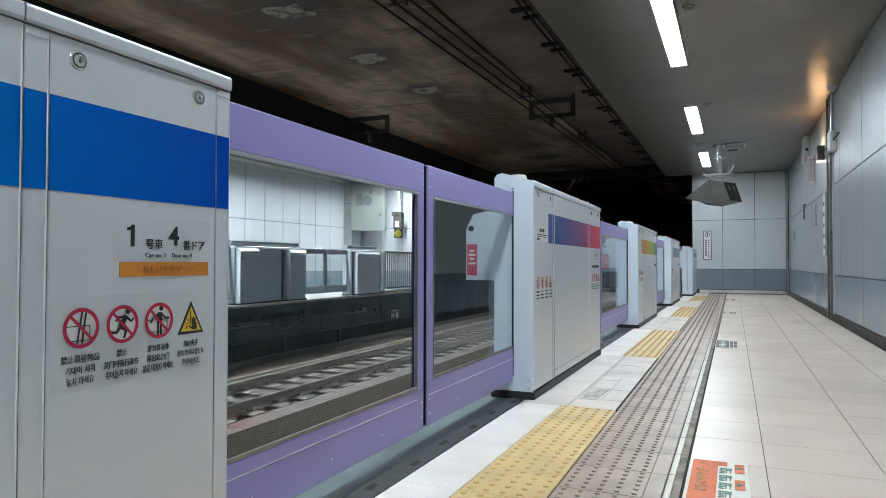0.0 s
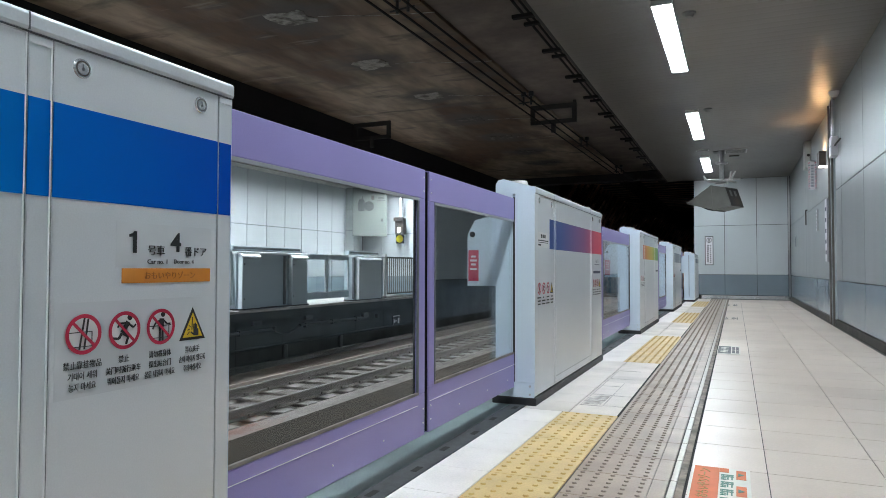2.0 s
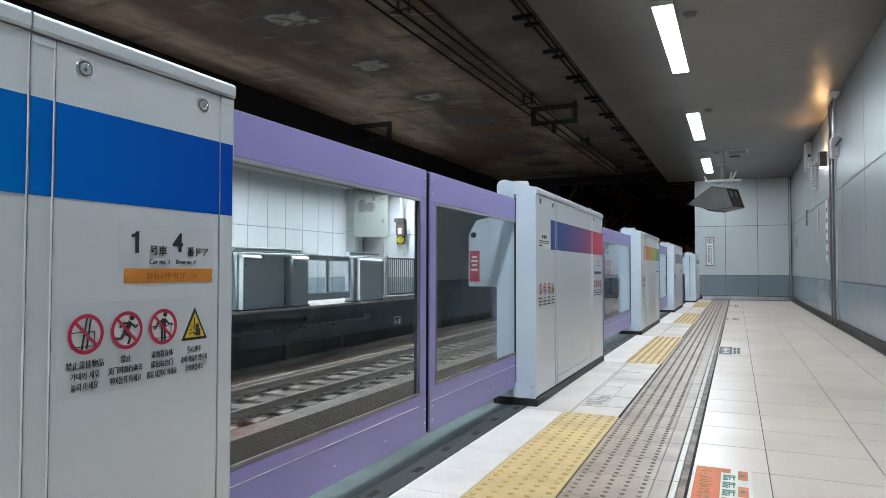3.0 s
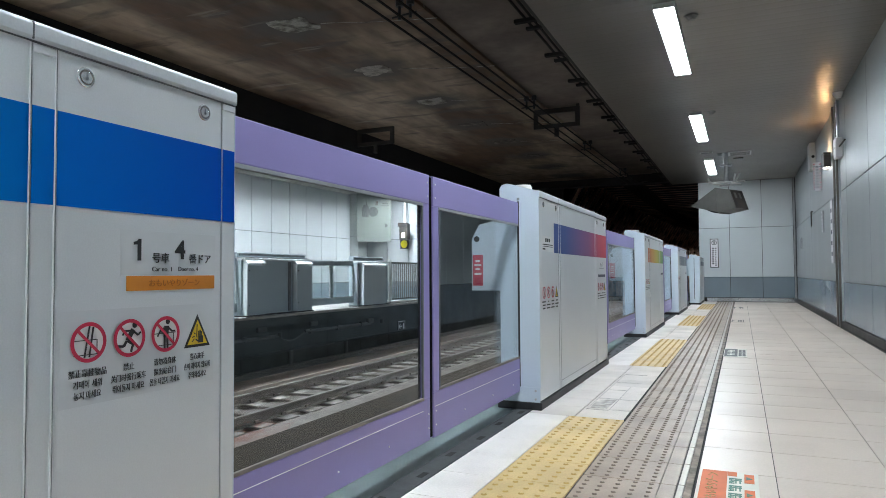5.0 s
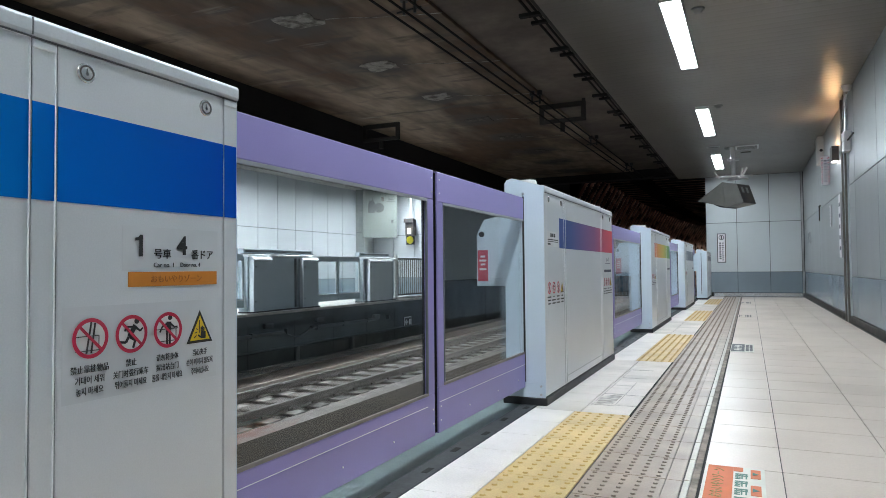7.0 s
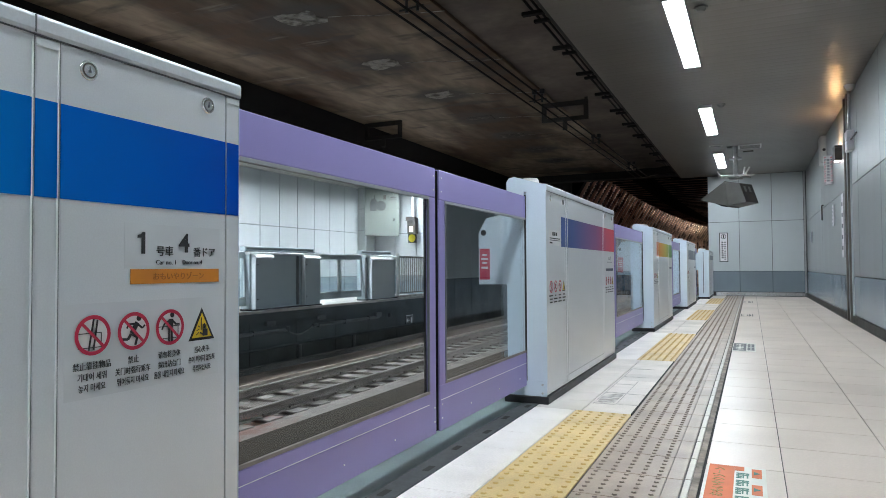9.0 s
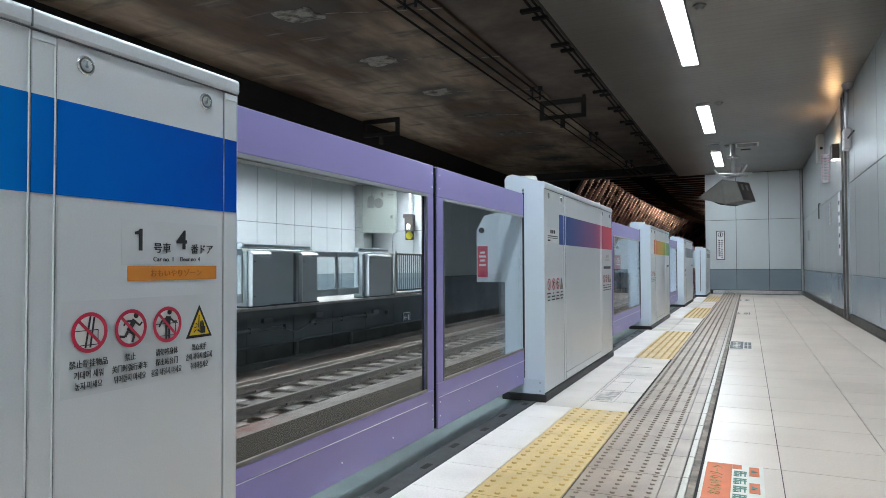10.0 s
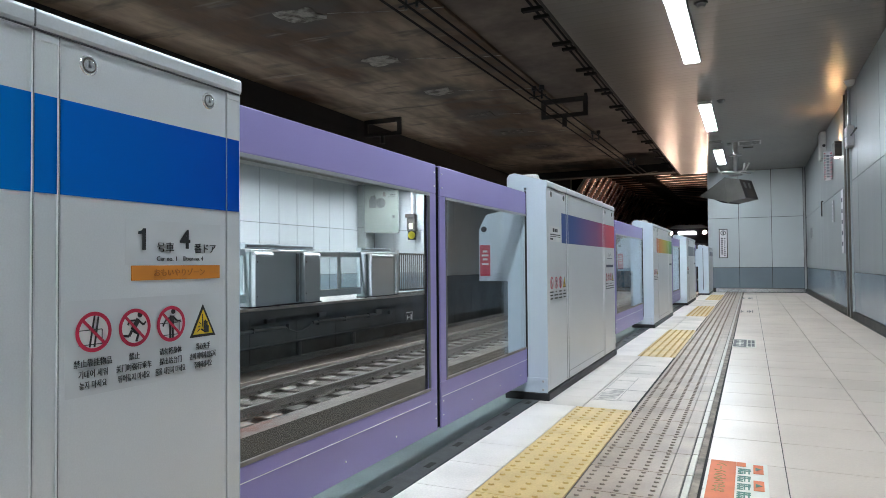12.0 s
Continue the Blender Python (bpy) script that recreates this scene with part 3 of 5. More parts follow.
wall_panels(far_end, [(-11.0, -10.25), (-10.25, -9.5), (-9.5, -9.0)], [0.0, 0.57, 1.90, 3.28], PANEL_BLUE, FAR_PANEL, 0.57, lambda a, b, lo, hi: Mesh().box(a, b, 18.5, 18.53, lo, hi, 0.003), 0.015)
far_ceiling = tagged(new("far_ceiling", Mesh().box(-11.3, -8.2, BACK, 18.5, 3.36, 3.46).data("far_ceiling", CEIL)), "pale metal ceiling of the opposite platform", "ceiling", kind="structure")
side = tagged(new("track_side_wall", Mesh().box(-9.3, -9.03, 18.8, 28.0, -1.35, SZ + 0.7).data("track_side_wall", SOOT)), "dim grey panelled wall beside the track", "wall", kind="structure")
for k in range(6):
    for lo, hi in ((-1.2, 0.45), (0.45, 3.6)):
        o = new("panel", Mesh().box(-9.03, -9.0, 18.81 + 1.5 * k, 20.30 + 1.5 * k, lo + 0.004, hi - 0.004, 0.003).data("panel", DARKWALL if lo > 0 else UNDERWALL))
        o.parent = side

# running tunnel, bending away beyond the platforms
BEND, RADIUS = 39.0, 265.0


def drift(y):
    return max(0.0, y - BEND) ** 2 / (2 * RADIUS)


def tunnel_sheet(profile, y0, y1, step, material, name, label):
    m = Mesh()
    rows = []
    y = y0
    while y <= y1 + 0.01:
        rows.append([m.bm.verts.new((x + drift(y), y, z)) for x, z in profile])
        y += step
    for a, b in zip(rows, rows[1:]):
        for i in range(len(profile) - 1):
            m.bm.faces.new((a[i], a[i + 1], b[i + 1], b[i]))
    bmesh.ops.solidify(m.bm, geom=list(m.bm.faces), thickness=0.2)
    return tagged(new(name, m.data(name, material)), label, "tunnel", kind="structure")


tunnel_sheet([(-7.1, -1.35), (-7.1, 3.3), (-6.0, 4.95), (-0.9, 4.95), (-0.9, -1.35), (-7.1, -1.35)], 28.0, 200.0, 4.0, TUNNEL, "tunnel", "soot-dark running tunnel bending away")
# Second box is added, unseen, to keep headlamp light off the side wall.
tagged(new("tunnel_throat", Mesh().box(-9.3, -6.95, 28.0, 28.3, -1.35, 5.2).box(-6.95, -6.5, 28.0, 28.3, -1.35, 3.25).data("tunnel_throat", SOOT)), "soot-black tunnel portal wall with an added low light block", "wall", kind="structure")
tagged(new("tunnel_roof", Mesh().box(-9.3, -0.9, 24.0, 28.1, 4.95, 5.2).data("tunnel_roof", SOOT)), "soot-black tunnel roof", "ceiling", kind="structure")
tagged(new("tunnel_side", Mesh().box(-1.06, -0.86, EY + 0.3, 28.1, -1.35, 5.2).data("tunnel_side", SOOT)), "soot-black tunnel side wall", "wall", kind="structure")

rib_data = Mesh().hull([(-7.02, -0.05, 3.30), (-6.86, -0.05, 3.30), (-6.00, -0.05, 4.78), (-6.02, -0.05, 4.93), (-7.02, 0.05, 3.30), (-6.86, 0.05, 3.30), (-6.00, 0.05, 4.78), (-6.02, 0.05, 4.93)]).data("haunch_rib", RIB)
# bolted lugs along the lower flange of each haunch
lug_data = Mesh().box(-0.010, 0.028, -0.062, 0.062, -0.034, 0.010, 0.004).data("lug", LUG)
post_data = Mesh().box(-7.04, -6.86, -0.05, 0.05, -1.3, 3.30).data("rib_post", RIB)
# Roof beams: dark webs and bright flanges put unlit and lit faces into colour.
tie_data = Mesh().box(-6.0, -0.95, -0.015, 0.015, 4.78, 4.93).data("roof_rib", SOOT)
# Flanges leave a gap between them, added to keep a dark band there.
flange_data = Mesh().box(-3.9, -0.95, -0.07, 0.07, 4.762, 4.78).data("flange", ROOF_FLANGE)
outer_data = Mesh().box(-6.0, -4.9, -0.07, 0.07, 4.762, 4.78).data("flange", ROOF_FLANGE)
y = 28.4
while y < 105:
    r = thing("tunnel_rib", (drift(y), y, 0), "rusty steel lining rib round the tunnel", "tunnel rib", "tunnel ribs")
    r.rotation_euler[2] = -math.atan(max(0, y - BEND) / RADIUS)
    piece("haunch", rib_data, r)
    if y < 44:
        for q in range(12):
            u = (q + 0.4) / 12
            piece("lug", lug_data, r, (-6.86 + 0.86 * u, 0, 3.30 + 1.48 * u))
    piece("post", post_data, r)
    piece("roof_beam", tie_data, r)
    piece("flange", flange_data, r)
    piece("flange", outer_data, r)
    y += 1.0

# ---- platform lighting ----
def tube_light(x, y0, y1, z, material, group, skirt=0.052):
    t = thing("ceiling_light", (x, y0, z), "lit fluorescent batten under the slatted ceiling", "ceiling light", group)
    L = y1 - y0
    part("housing", Mesh().box(-0.10, 0.10, -0.03, L + 0.03, -0.012, 0.0, 0.003), FIX_WHITE, t)
    part("diffuser", Mesh().box(-0.088, 0.088, 0.0, L, -0.050, -0.040, 0.004), material, t, "glowing white diffuser")
    # Side strips added to keep light off the ceiling and the upper walls.
    for x in (-0.100, 0.0885):
        part("side_shield", Mesh().box(x, x + 0.0115, -0.008, L + 0.008, -skirt, -0.0125, 0.002), FIX_WHITE, t)
    for y in (-0.02, L + 0.02):
        part("end_clip", Mesh().box(-0.095, 0.095, y - 0.012, y + 0.012, -0.05, -0.013, 0.003), FIX_WHITE, t)
    return t


for k in range(-2, 3):
    tube_light(-0.604, 6.34 + 4.62 * k, 8.58 + 4.62 * k, CZ, TUBE, "platform lights")
for k in range(-1, 4):
    tube_light(-9.15, 1.2 + 4.71 * k, 3.6 + 4.71 * k, 3.36, FAR_TUBE, "opposite platform lights", 0.082)


# ---- platform gates ----
def disc(y, z, r, x):
    return plate([(y + r * math.sin(a * math.pi / 6), z + r * math.cos(a * math.pi / 6)) for a in range(12)], x)


def pictograms(parent, y, dz=0.0, step=0.0905, r=0.0375, words=True, z=0.701):
    """Three ringed warnings and a triangle, with their words below."""
    x = 0.0015
    ys = [y + step * k for k in range(4)]
    for k in range(3):
        c = ys[k]
        part("sign_disc", plate([(c + (r - 0.003) * math.sin(a * math.pi / 12), z + (r - 0.003) * math.cos(a * math.pi / 12)) for a in range(24)], x - 0.0012), WHITE_STICK, parent)
        if k == 0:
            d = many(bar(c - 0.008, z - 0.028, c + 0.002, z + 0.03, 0.0035, x), bar(c + 0.002, z - 0.028, c + 0.01, z + 0.028, 0.0035, x),
                     bar(c - 0.034, z + 0.004, c + 0.018, z + 0.004, 0.0016, x), bar(c - 0.03, z - 0.023, c + 0.03, z - 0.023, 0.0016, x), bar(c + 0.018, z + 0.004, c + 0.018, z - 0.023, 0.0016, x))
        elif k == 1:
            d = many(bar(c - 0.005, z - 0.005, c + 0.009, z + 0.016, 0.0105, x), disc(c + 0.0125, z + 0.0245, 0.0058, x),
                     bar(c + 0.009, z + 0.013, c + 0.021, z + 0.004, 0.004, x), bar(c + 0.021, z + 0.004, c + 0.027, z + 0.010, 0.0035, x),
                     bar(c + 0.005, z + 0.014, c - 0.011, z + 0.014, 0.004, x), bar(c - 0.011, z + 0.014, c - 0.016, z + 0.006, 0.0035, x),
                     bar(c - 0.003, z - 0.006, c + 0.009, z - 0.013, 0.0058, x), bar(c + 0.009, z - 0.013, c + 0.004, z - 0.028, 0.005, x),
                     bar(c - 0.006, z - 0.005, c - 0.013, z - 0.016, 0.0058, x), bar(c - 0.013, z - 0.016, c - 0.028, z - 0.014, 0.005, x))
        else:
            d = many(bar(c + 0.001, z - 0.006, c + 0.003, z + 0.017, 0.0125, x), disc(c + 0.006, z + 0.0255, 0.0056, x),
                     bar(c - 0.002, z - 0.03, c - 0.002, z - 0.004, 0.005, x), bar(c + 0.0055, z - 0.03, c + 0.005, z - 0.004, 0.005, x),
                     bar(c + 0.006, z + 0.014, c + 0.017, z + 0.005, 0.004, x), bar(c + 0.017, z + 0.005, c + 0.026, z + 0.005, 0.0035, x),
                     bar(c - 0.001, z + 0.014, c - 0.014, z + 0.008, 0.004, x), bar(c - 0.014, z + 0.008, c - 0.021, z - 0.004, 0.0035, x),
                     bar(c - 0.034, z + 0.002, c + 0.028, z + 0.002, 0.0016, x), bar(c - 0.028, z - 0.023, c + 0.03, z - 0.023, 0.0016, x), bar(c + 0.022, z + 0.002, c + 0.022, z - 0.023, 0.0016, x))
        part("sign_drawing", d, INK, parent)
        ring(c, z, r, 0.0074, x + 0.0014, parent, RED)
        q = (r - 0.003) * 0.707
        part("sign_slash", bar(c - q, z + q, c + q, z - q, 0.0055, x + 0.001), RED, parent)
    c = ys[3]
    part("warning_triangle", plate([(c - 0.038, z - 0.036), (c + 0.038, z - 0.036), (c, z + 0.036)], x - 0.0012), INK, parent, "black-edged warning triangle")
    part("triangle_field", plate([(c - 0.029, z - 0.030), (c + 0.029, z - 0.030), (c, z + 0.024)], x - 0.0004), YELLOW_INK, parent, "yellow field of the warning triangle")
    h = x + 0.0004
    part("triangle_drawing", many(bar(c + 0.002, z - 0.0195, c + 0.016, z - 0.0195, 0.015, h), bar(c + 0.003, z - 0.012, c + 0.003, z - 0.001, 0.003, h), bar(c + 0.007, z - 0.012, c + 0.007, z + 0.001, 0.003, h),
                                  bar(c + 0.011, z - 0.012, c + 0.011, z - 0.002, 0.003, h), bar(c + 0.002, z - 0.024, c - 0.006, z - 0.019, 0.0032, h), bar(c - 0.003, z - 0.014, c - 0.002, z + 0.014, 0.002, h),
                                  bar(c - 0.017, z - 0.024, c - 0.010, z - 0.018, 0.0016, h), bar(c - 0.016, z - 0.014, c - 0.009, z - 0.012, 0.0016, h), bar(c - 0.012, z - 0.004, c - 0.007, z - 0.007, 0.0016, h)), INK, parent)
    lines = [["禁止靠挂物品", "기대어 세워", "놓지 마세요"], ["禁止", "关门时强行乘车", "뛰어들지 마세요"], ["请勿将身体", "探出站台门", "몸을 내밀지 마세요"], ["当心夹手", "손이 끼이지 않도록", "주의하십시오"]]
    wid = [[0.079, 0.060, 0.056], [0.025, 0.082, 0.074], [0.058, 0.058, 0.079], [0.042, 0.077, 0.052]]
    zs = [0.645, 0.6245, 0.6045]
    for k in range(4):
        for i in range(3):
            zz = zs[i] + dz + (z - 0.701)
            if words:
                lettering(lines[k][i], INK, parent, (x, ys[k], zz), wid[k][i], 0.0145)
            else:
                part("printed_bar", bar(ys[k] - wid[k][i] / 2, zz, ys[k] + wid[k][i] / 2, zz, 0.008, x), INK, parent)


def gate_box(y0, y1, top, seam, lo, hi, band, back_top, label, near_side=True, front=GX):
    """A gate housing with its front panels, lid, plinth, screws and coloured band; local x = 0 is its front."""
    L = y1 - y0
    g = thing("platform_gate_housing", (front, y0, 0), label, "platform gate", "gate housings")
    # carcass
    part("body", Mesh().box(-0.25, -0.012, 0.02, L - 0.02, 0.05, seam - 0.01, 0.003), GATE_END, g)
    # front cover: corner strips, side panels, posts and the middle panel
    cuts = [0.0, 0.043, 0.458, 0.505, L - 0.505, L - 0.458, L - 0.043, L]
    for k, (a, b) in enumerate(zip(cuts, cuts[1:])):
        ga, gb = (0.0 if k == 0 else 0.0016), (0.0 if k == 6 else 0.0016)
        part("front_panel", Mesh().box(-0.02, 0.0, a + ga, b - gb, 0.055, seam - 0.003, 0.0015, 1), GATE, g)
        start = (a if k == 0 else a + ga + 0.001) if not near_side else max(a + ga + 0.001, 0.345)
        if start < b:
            part("band", Mesh().box(-0.002, 0.0008, start, b - gb - 0.001, lo, hi), band, g, "printed colour band")
    for a, s in ((0.458, 1), (0.505, 1), (L - 0.458, -1), (L - 0.505, -1)):
        part("trim_line", Mesh().box(-0.004, 0.0022, min(a + s * 0.0012, a + s * 0.0034), max(a + s * 0.0012, a + s * 0.0034), 0.06, seam - 0.004), SEAM_LIGHT, g, "bright trim line")
        part("panel_joint", Mesh().box(-0.015, 0.0006, a - 0.0012, a + 0.0012, 0.06, seam - 0.004), SEAM, g, "dark panel joint")
    # lid, slightly rising to the back
    rd = 0.010
    prof = [(0.004, seam), (0.006, seam + 0.006), (0.006, top - rd)] + [(0.006 - rd + rd * math.cos(q), top - rd + rd * math.sin(q)) for q in (0.3, 0.6, 0.9, 1.2)] + [(-0.02, top + 0.001), (-0.20, back_top), (-0.235, back_top - 0.008), (-0.25, back_top - 0.03), (-0.25, seam)]
    part("lid", Mesh().loft(prof, -0.001, L + 0.001), LID, g, "satin metal lid")
    # small lips over the posts and the corner strips
    for a, b in ((0.0, 0.042), (0.460, 0.503), (L - 0.503, L - 0.460), (L - 0.042, L)):
        part("post_lip", Mesh().box(-0.004, 0.0022, a, b, seam - 0.019, seam - 0.0045, 0.001), GATE, g)
    part("lid_shadow_gap", Mesh().box(-0.02, 0.0012, 0.001, L - 0.001, seam - 0.003, seam), SEAM, g, "dark gap under the lid")
    part("panel_edge", Mesh().box(-0.006, 0.0010, 0.508, L - 0.508, seam - 0.0055, seam - 0.0032), SEAM_LIGHT, g, "bright folded panel edge")
    part("lid_joint", Mesh().box(-0.01, 0.0065, 0.456, 0.459, seam + 0.001, top - 0.004), SEAM, g)
    part("lid_joint", Mesh().box(-0.01, 0.0065, L - 0.507, L - 0.504, seam + 0.001, top - 0.004), SEAM, g)
    for y in (0.10, L - 0.10):
        part("lamp_dome", Mesh().rod((-0.13, y, top - 0.02), (-0.13, y, back_top - 0.006), 0.072, 20, 0.050), FIX_WHITE, g, "white status lamp dome")
    # plinth and foot plates
    part("plinth", Mesh().box(-0.27, 0.008, -0.012, L + 0.012, 0.0, 0.045, 0.004), BLACK, g, "black rubber plinth")
    for y in (0.0, L):
        s = -1 if y == 0 else 1
        part("foot_plate", Mesh().box(-0.24, -0.004, min(y, y + s * 0.006), max(y, y + s * 0.006), 0.046, 0.135, 0.001), GATE_END, g)
        for zz in (0.065, 0.115):
            part("bolt", Mesh().rod((-0.03, y + s * 0.004, zz), (-0.03, y + s * 0.012, zz), 0.007, 8), STEEL, g)
        if not (y == L and back_top < top + 0.01):
            part("end_cap", Mesh().loft([(px * 0.985 - 0.002, pz - 0.003) for px, pz in prof], min(y + s * 0.0015, y + s * 0.005), max(y + s * 0.0015, y + s * 0.005)), GATE_END, g, "pale end cap")
        # end cover in two halves with the door slot between
        part("end_cover", Mesh().box(-0.125, -0.001, min(y, y + s * 0.004), max(y, y + s * 0.004), 0.136, seam + 0.0, 0.001), GATE_END, g)
        part("end_cover", Mesh().box(-0.25, -0.138, min(y, y + s * 0.004), max(y, y + s * 0.004), 0.136, seam + 0.0, 0.001), GATE_END, g)
        part("door_slot", Mesh().box(-0.1375, -0.1255, min(y, y + s * 0.003), max(y, y + s * 0.003), 0.09, 1.262), BLACK, g, "black brush seal round the door slot")
    # track-side equipment cases
    for a, b in ((0.03, 0.36), (L - 0.36, L - 0.03)):
        m = Mesh().hull([(-0.25, a, 0.715), (-0.45, a, 0.715), (-0.45, a, 1.04), (-0.40, a, 1.13), (-0.25, a, 1.16), (-0.25, b, 0.715), (-0.45, b, 0.715), (-0.45, b, 1.04), (-0.40, b, 1.13), (-0.25, b, 1.16)])
        part("equipment_case", m, GATE_END, g, "pale case on the track side")
    part("case_notice", Mesh().box(-0.442, -0.375, 0.026, 0.0295, 0.745, 0.94), PINK, g, "red notice on the case")
    for zz, w in ((0.90, 0.03), (0.875, 0.045), (0.85, 0.03), (0.82, 0.045)):
        part("notice_print", Mesh().box(-0.408 - w / 2, -0.408 + w / 2, 0.0235, 0.0258, zz - 0.006, zz + 0.006), WHITE_STICK, g)
    part("notice_print", Mesh().rod((-0.408, 0.0258, 0.772), (-0.408, 0.0235, 0.772), 0.02, 14), RED, g)
    part("kick_joint", Mesh().box(-0.004, 0.0007, 0.51, L - 0.51, 0.104, 0.1065), SEAM, g, "fine joint of the kick plate")
    part("case_lens", Mesh().rod((-0.415, 0.03, 1.04), (-0.415, 0.022, 1.04), 0.018, 12), BLACK, g)
    # cover screws
    for y in (0.10, 0.40, L - 0.40, L - 0.10):
        s = part("cover_screw", Mesh().rod((-0.002, y, seam - 0.038), (0.0022, y, seam - 0.038), 0.0205, 24, 0.017), SCREW, g, "round steel cover screw")
        part("screw_face", Mesh().rod((0.0022, y, seam - 0.038), (0.0032, y, seam - 0.038), 0.013, 20, 0.010), SCREW, s)
        part("screw_groove", Mesh().rod((0.0022, y, seam - 0.038), (0.0026, y, seam - 0.038), 0.0145, 20), DARKSTEEL, s)
        part("screw_key", Mesh().rod((0.0032, y, seam - 0.040), (0.0037, y, seam - 0.040), 0.0035, 10), SEAM, s)
        part("screw_slot", Mesh().box(0.0032, 0.0037, y - 0.0012, y + 0.0012, seam - 0.040, seam - 0.030), SEAM, s)
    return g


def gate_doors(y0, y1, mid=None, mat_door=PURPLE):
    """Two sliding leaves that meet between two housings."""
    mid = (y0 + y1) / 2 if mid is None else mid
    for a, b, inner in ((y0 - 0.10, mid - 0.019, 1), (mid + 0.019, y1 + 0.10, 0)):
        d = thing("sliding_gate_door", (-1.24, a, 0), "lilac sliding platform door with a wide glass pane", "platform door", "sliding doors")
        L = b - a
        T = -0.028
        s0, s1 = (0.05, L - 0.061) if inner else (0.061, L - 0.05)
        zb, zt = (0.285, 1.127) if inner else (0.305, 1.122)
        part("top_rail", Mesh().box(T, 0, 0, L, zt, 1.256, 0.004, 2), mat_door, d)
        part("bottom_rail", Mesh().box(T, 0, 0, L, 0.105, zb, 0.004, 2), mat_door, d)
        part("stile", Mesh().box(T, -0.001, 0, s0, zb, zt, 0.002), mat_door, d)
        part("stile", Mesh().box(T, -0.001, s1, L, zb, zt, 0.002), mat_door, d)
        gl = part("glass_pane", Mesh().box(-0.016, -0.008, s0, s1, zb, zt), GLASS, d, "clear tinted glass pane")
        gl.visible_shadow = False
        for q in ((s0, s1, zt - 0.012, zt), (s0, s1, zb, zb + 0.012), (s0, s0 + 0.011, zb + 0.012, zt - 0.012), (s1 - 0.011, s1, zb + 0.012, zt - 0.012)):
            part("glazing_bead", Mesh().box(-0.008, 0.001, *q, 0.001), (BEAD if q[2] > 0.7 else DULL_BEAD) if q[1] - q[0] > 0.1 else SEAM, d)
        part("glazing_channel", Mesh().box(T + 0.001, -0.0165, s1 - 0.004, s1 - 0.0005, zb + 0.001, zt - 0.001), GROOVE, d, "dark rubber glazing channel")
        part("rail_groove", Mesh().box(-0.002, 0.0015, 0.01, s1 - 0.01 if inner else L, 0.240, 0.2425), SEAM_LIGHT, d, "thin bright trim line")
        e = L if inner else 0.0
        part("edge_seal", Mesh().box(T, -0.008, e if inner else e - 0.0165, e + 0.0165 if inner else e, 0.112, 1.25), SEAL, d, "black rubber meeting seal")
        for z in (0.16, 0.22, 1.16, 1.22):
            part("bolt", Mesh().rod((-0.001, L - 0.02 if inner else 0.02, z), (0.003, L - 0.02 if inner else 0.02, z), 0.0035, 8), SEAM_LIGHT, d)
        for y in (0.35, 0.75, 1.1):
            part("bolt", Mesh().rod((-0.001, y, 0.165), (0.003, y, 0.165), 0.0035, 8), SEAM_LIGHT, d)


BLUES = gradient_mat("light_to_deep_blue_film", [(0, (0.0, 0.19, 0.52)), (0.74, (0.0, 0.155, 0.51)), (0.80, (0.0, 0.125, 0.53)), (1, (0.0, 0.062, 0.42))], 1, 0.0, 2.17)
VIOLETS = gradient_mat("blue_to_red_film", [(0, (0.03, 0.08, 0.26)), (0.3, (0.05, 0.09, 0.27)), (0.65, (0.24, 0.09, 0.22)), (0.85, (0.55, 0.08, 0.13)), (1, (0.62, 0.09, 0.12))], 1, 0.0, 2.17)
RAINBOW = gradient_mat("red_to_green_film", [(0.1, (0.6, 0.1, 0.08)), (0.35, (0.66, 0.3, 0.06)), (0.6, (0.55, 0.45, 0.06)), (0.85, (0.2, 0.4, 0.1)), (1, (0.1, 0.25, 0.18))], 1, 0.0, 2.17)
SLATE = mat("slate_blue_film", (0.12, 0.15, 0.20), 0.35, 0, (0.1, 0.13, 0.18), 3)

PERIOD = 4.79
g1 = gate_box(-0.935, 1.235, 1.268, 1.233, 0.950, 1.1205, BLUES, 1.272, "pale grey platform gate housing with a deep blue band", False)
g2 = gate_box(3.88, 6.05, 1.325, 1.285, 0.952, 1.147, VIOLETS, 1.378, "pale grey platform gate housing with a blue-to-red band")
g3 = gate_box(8.68, 10.83, 1.315, 1.278, 0.952, 1.14, RAINBOW, 1.365, "pale grey platform gate housing with a rainbow band")
g4 = gate_box(13.50, 15.66, 1.31, 1.275, 0.952, 1.14, SLATE, 1.36, "pale grey platform gate housing with a slate band")
gate_box(17.80, 19.74, 1.205, 1.175, 0.98, 1.09, SLATE, 1.262, "pale grey platform gate housing against the end wall", front=-0.95)
gate_doors(1.235, 3.88, 2.625)
gate_doors(6.05, 8.68, 6.78)
gate_doors(10.83, 13.50)
gate_doors(15.66, 17.80)

# door number and words on the nearest housing (local y = world y + 0.935)
o = 0.935
part("number_label", Mesh().box(-0.001, 0.0004, 0.915 + o, 1.172 + o, 0.825, 0.915), CLEAR_STICK, g1, "pale glossy door number label")
part("pictogram_label", Mesh().box(-0.001, 0.0003, 0.79 + o, 1.168 + o, 0.585, 0.76), CLEAR_STICK, g1, "pale glossy warning label")
fx = 0.0014
part("numeral", plate([(0.9445 + o + 0.0185 * u, 0.8545 + 0.044 * v) for u, v in ((0.52, 0), (1, 0), (1, 1), (0.66, 1), (0.45, 0.90), (0.0, 0.85), (0.0, 0.72), (0.52, 0.74))], fx), INK, g1, "black numeral one")
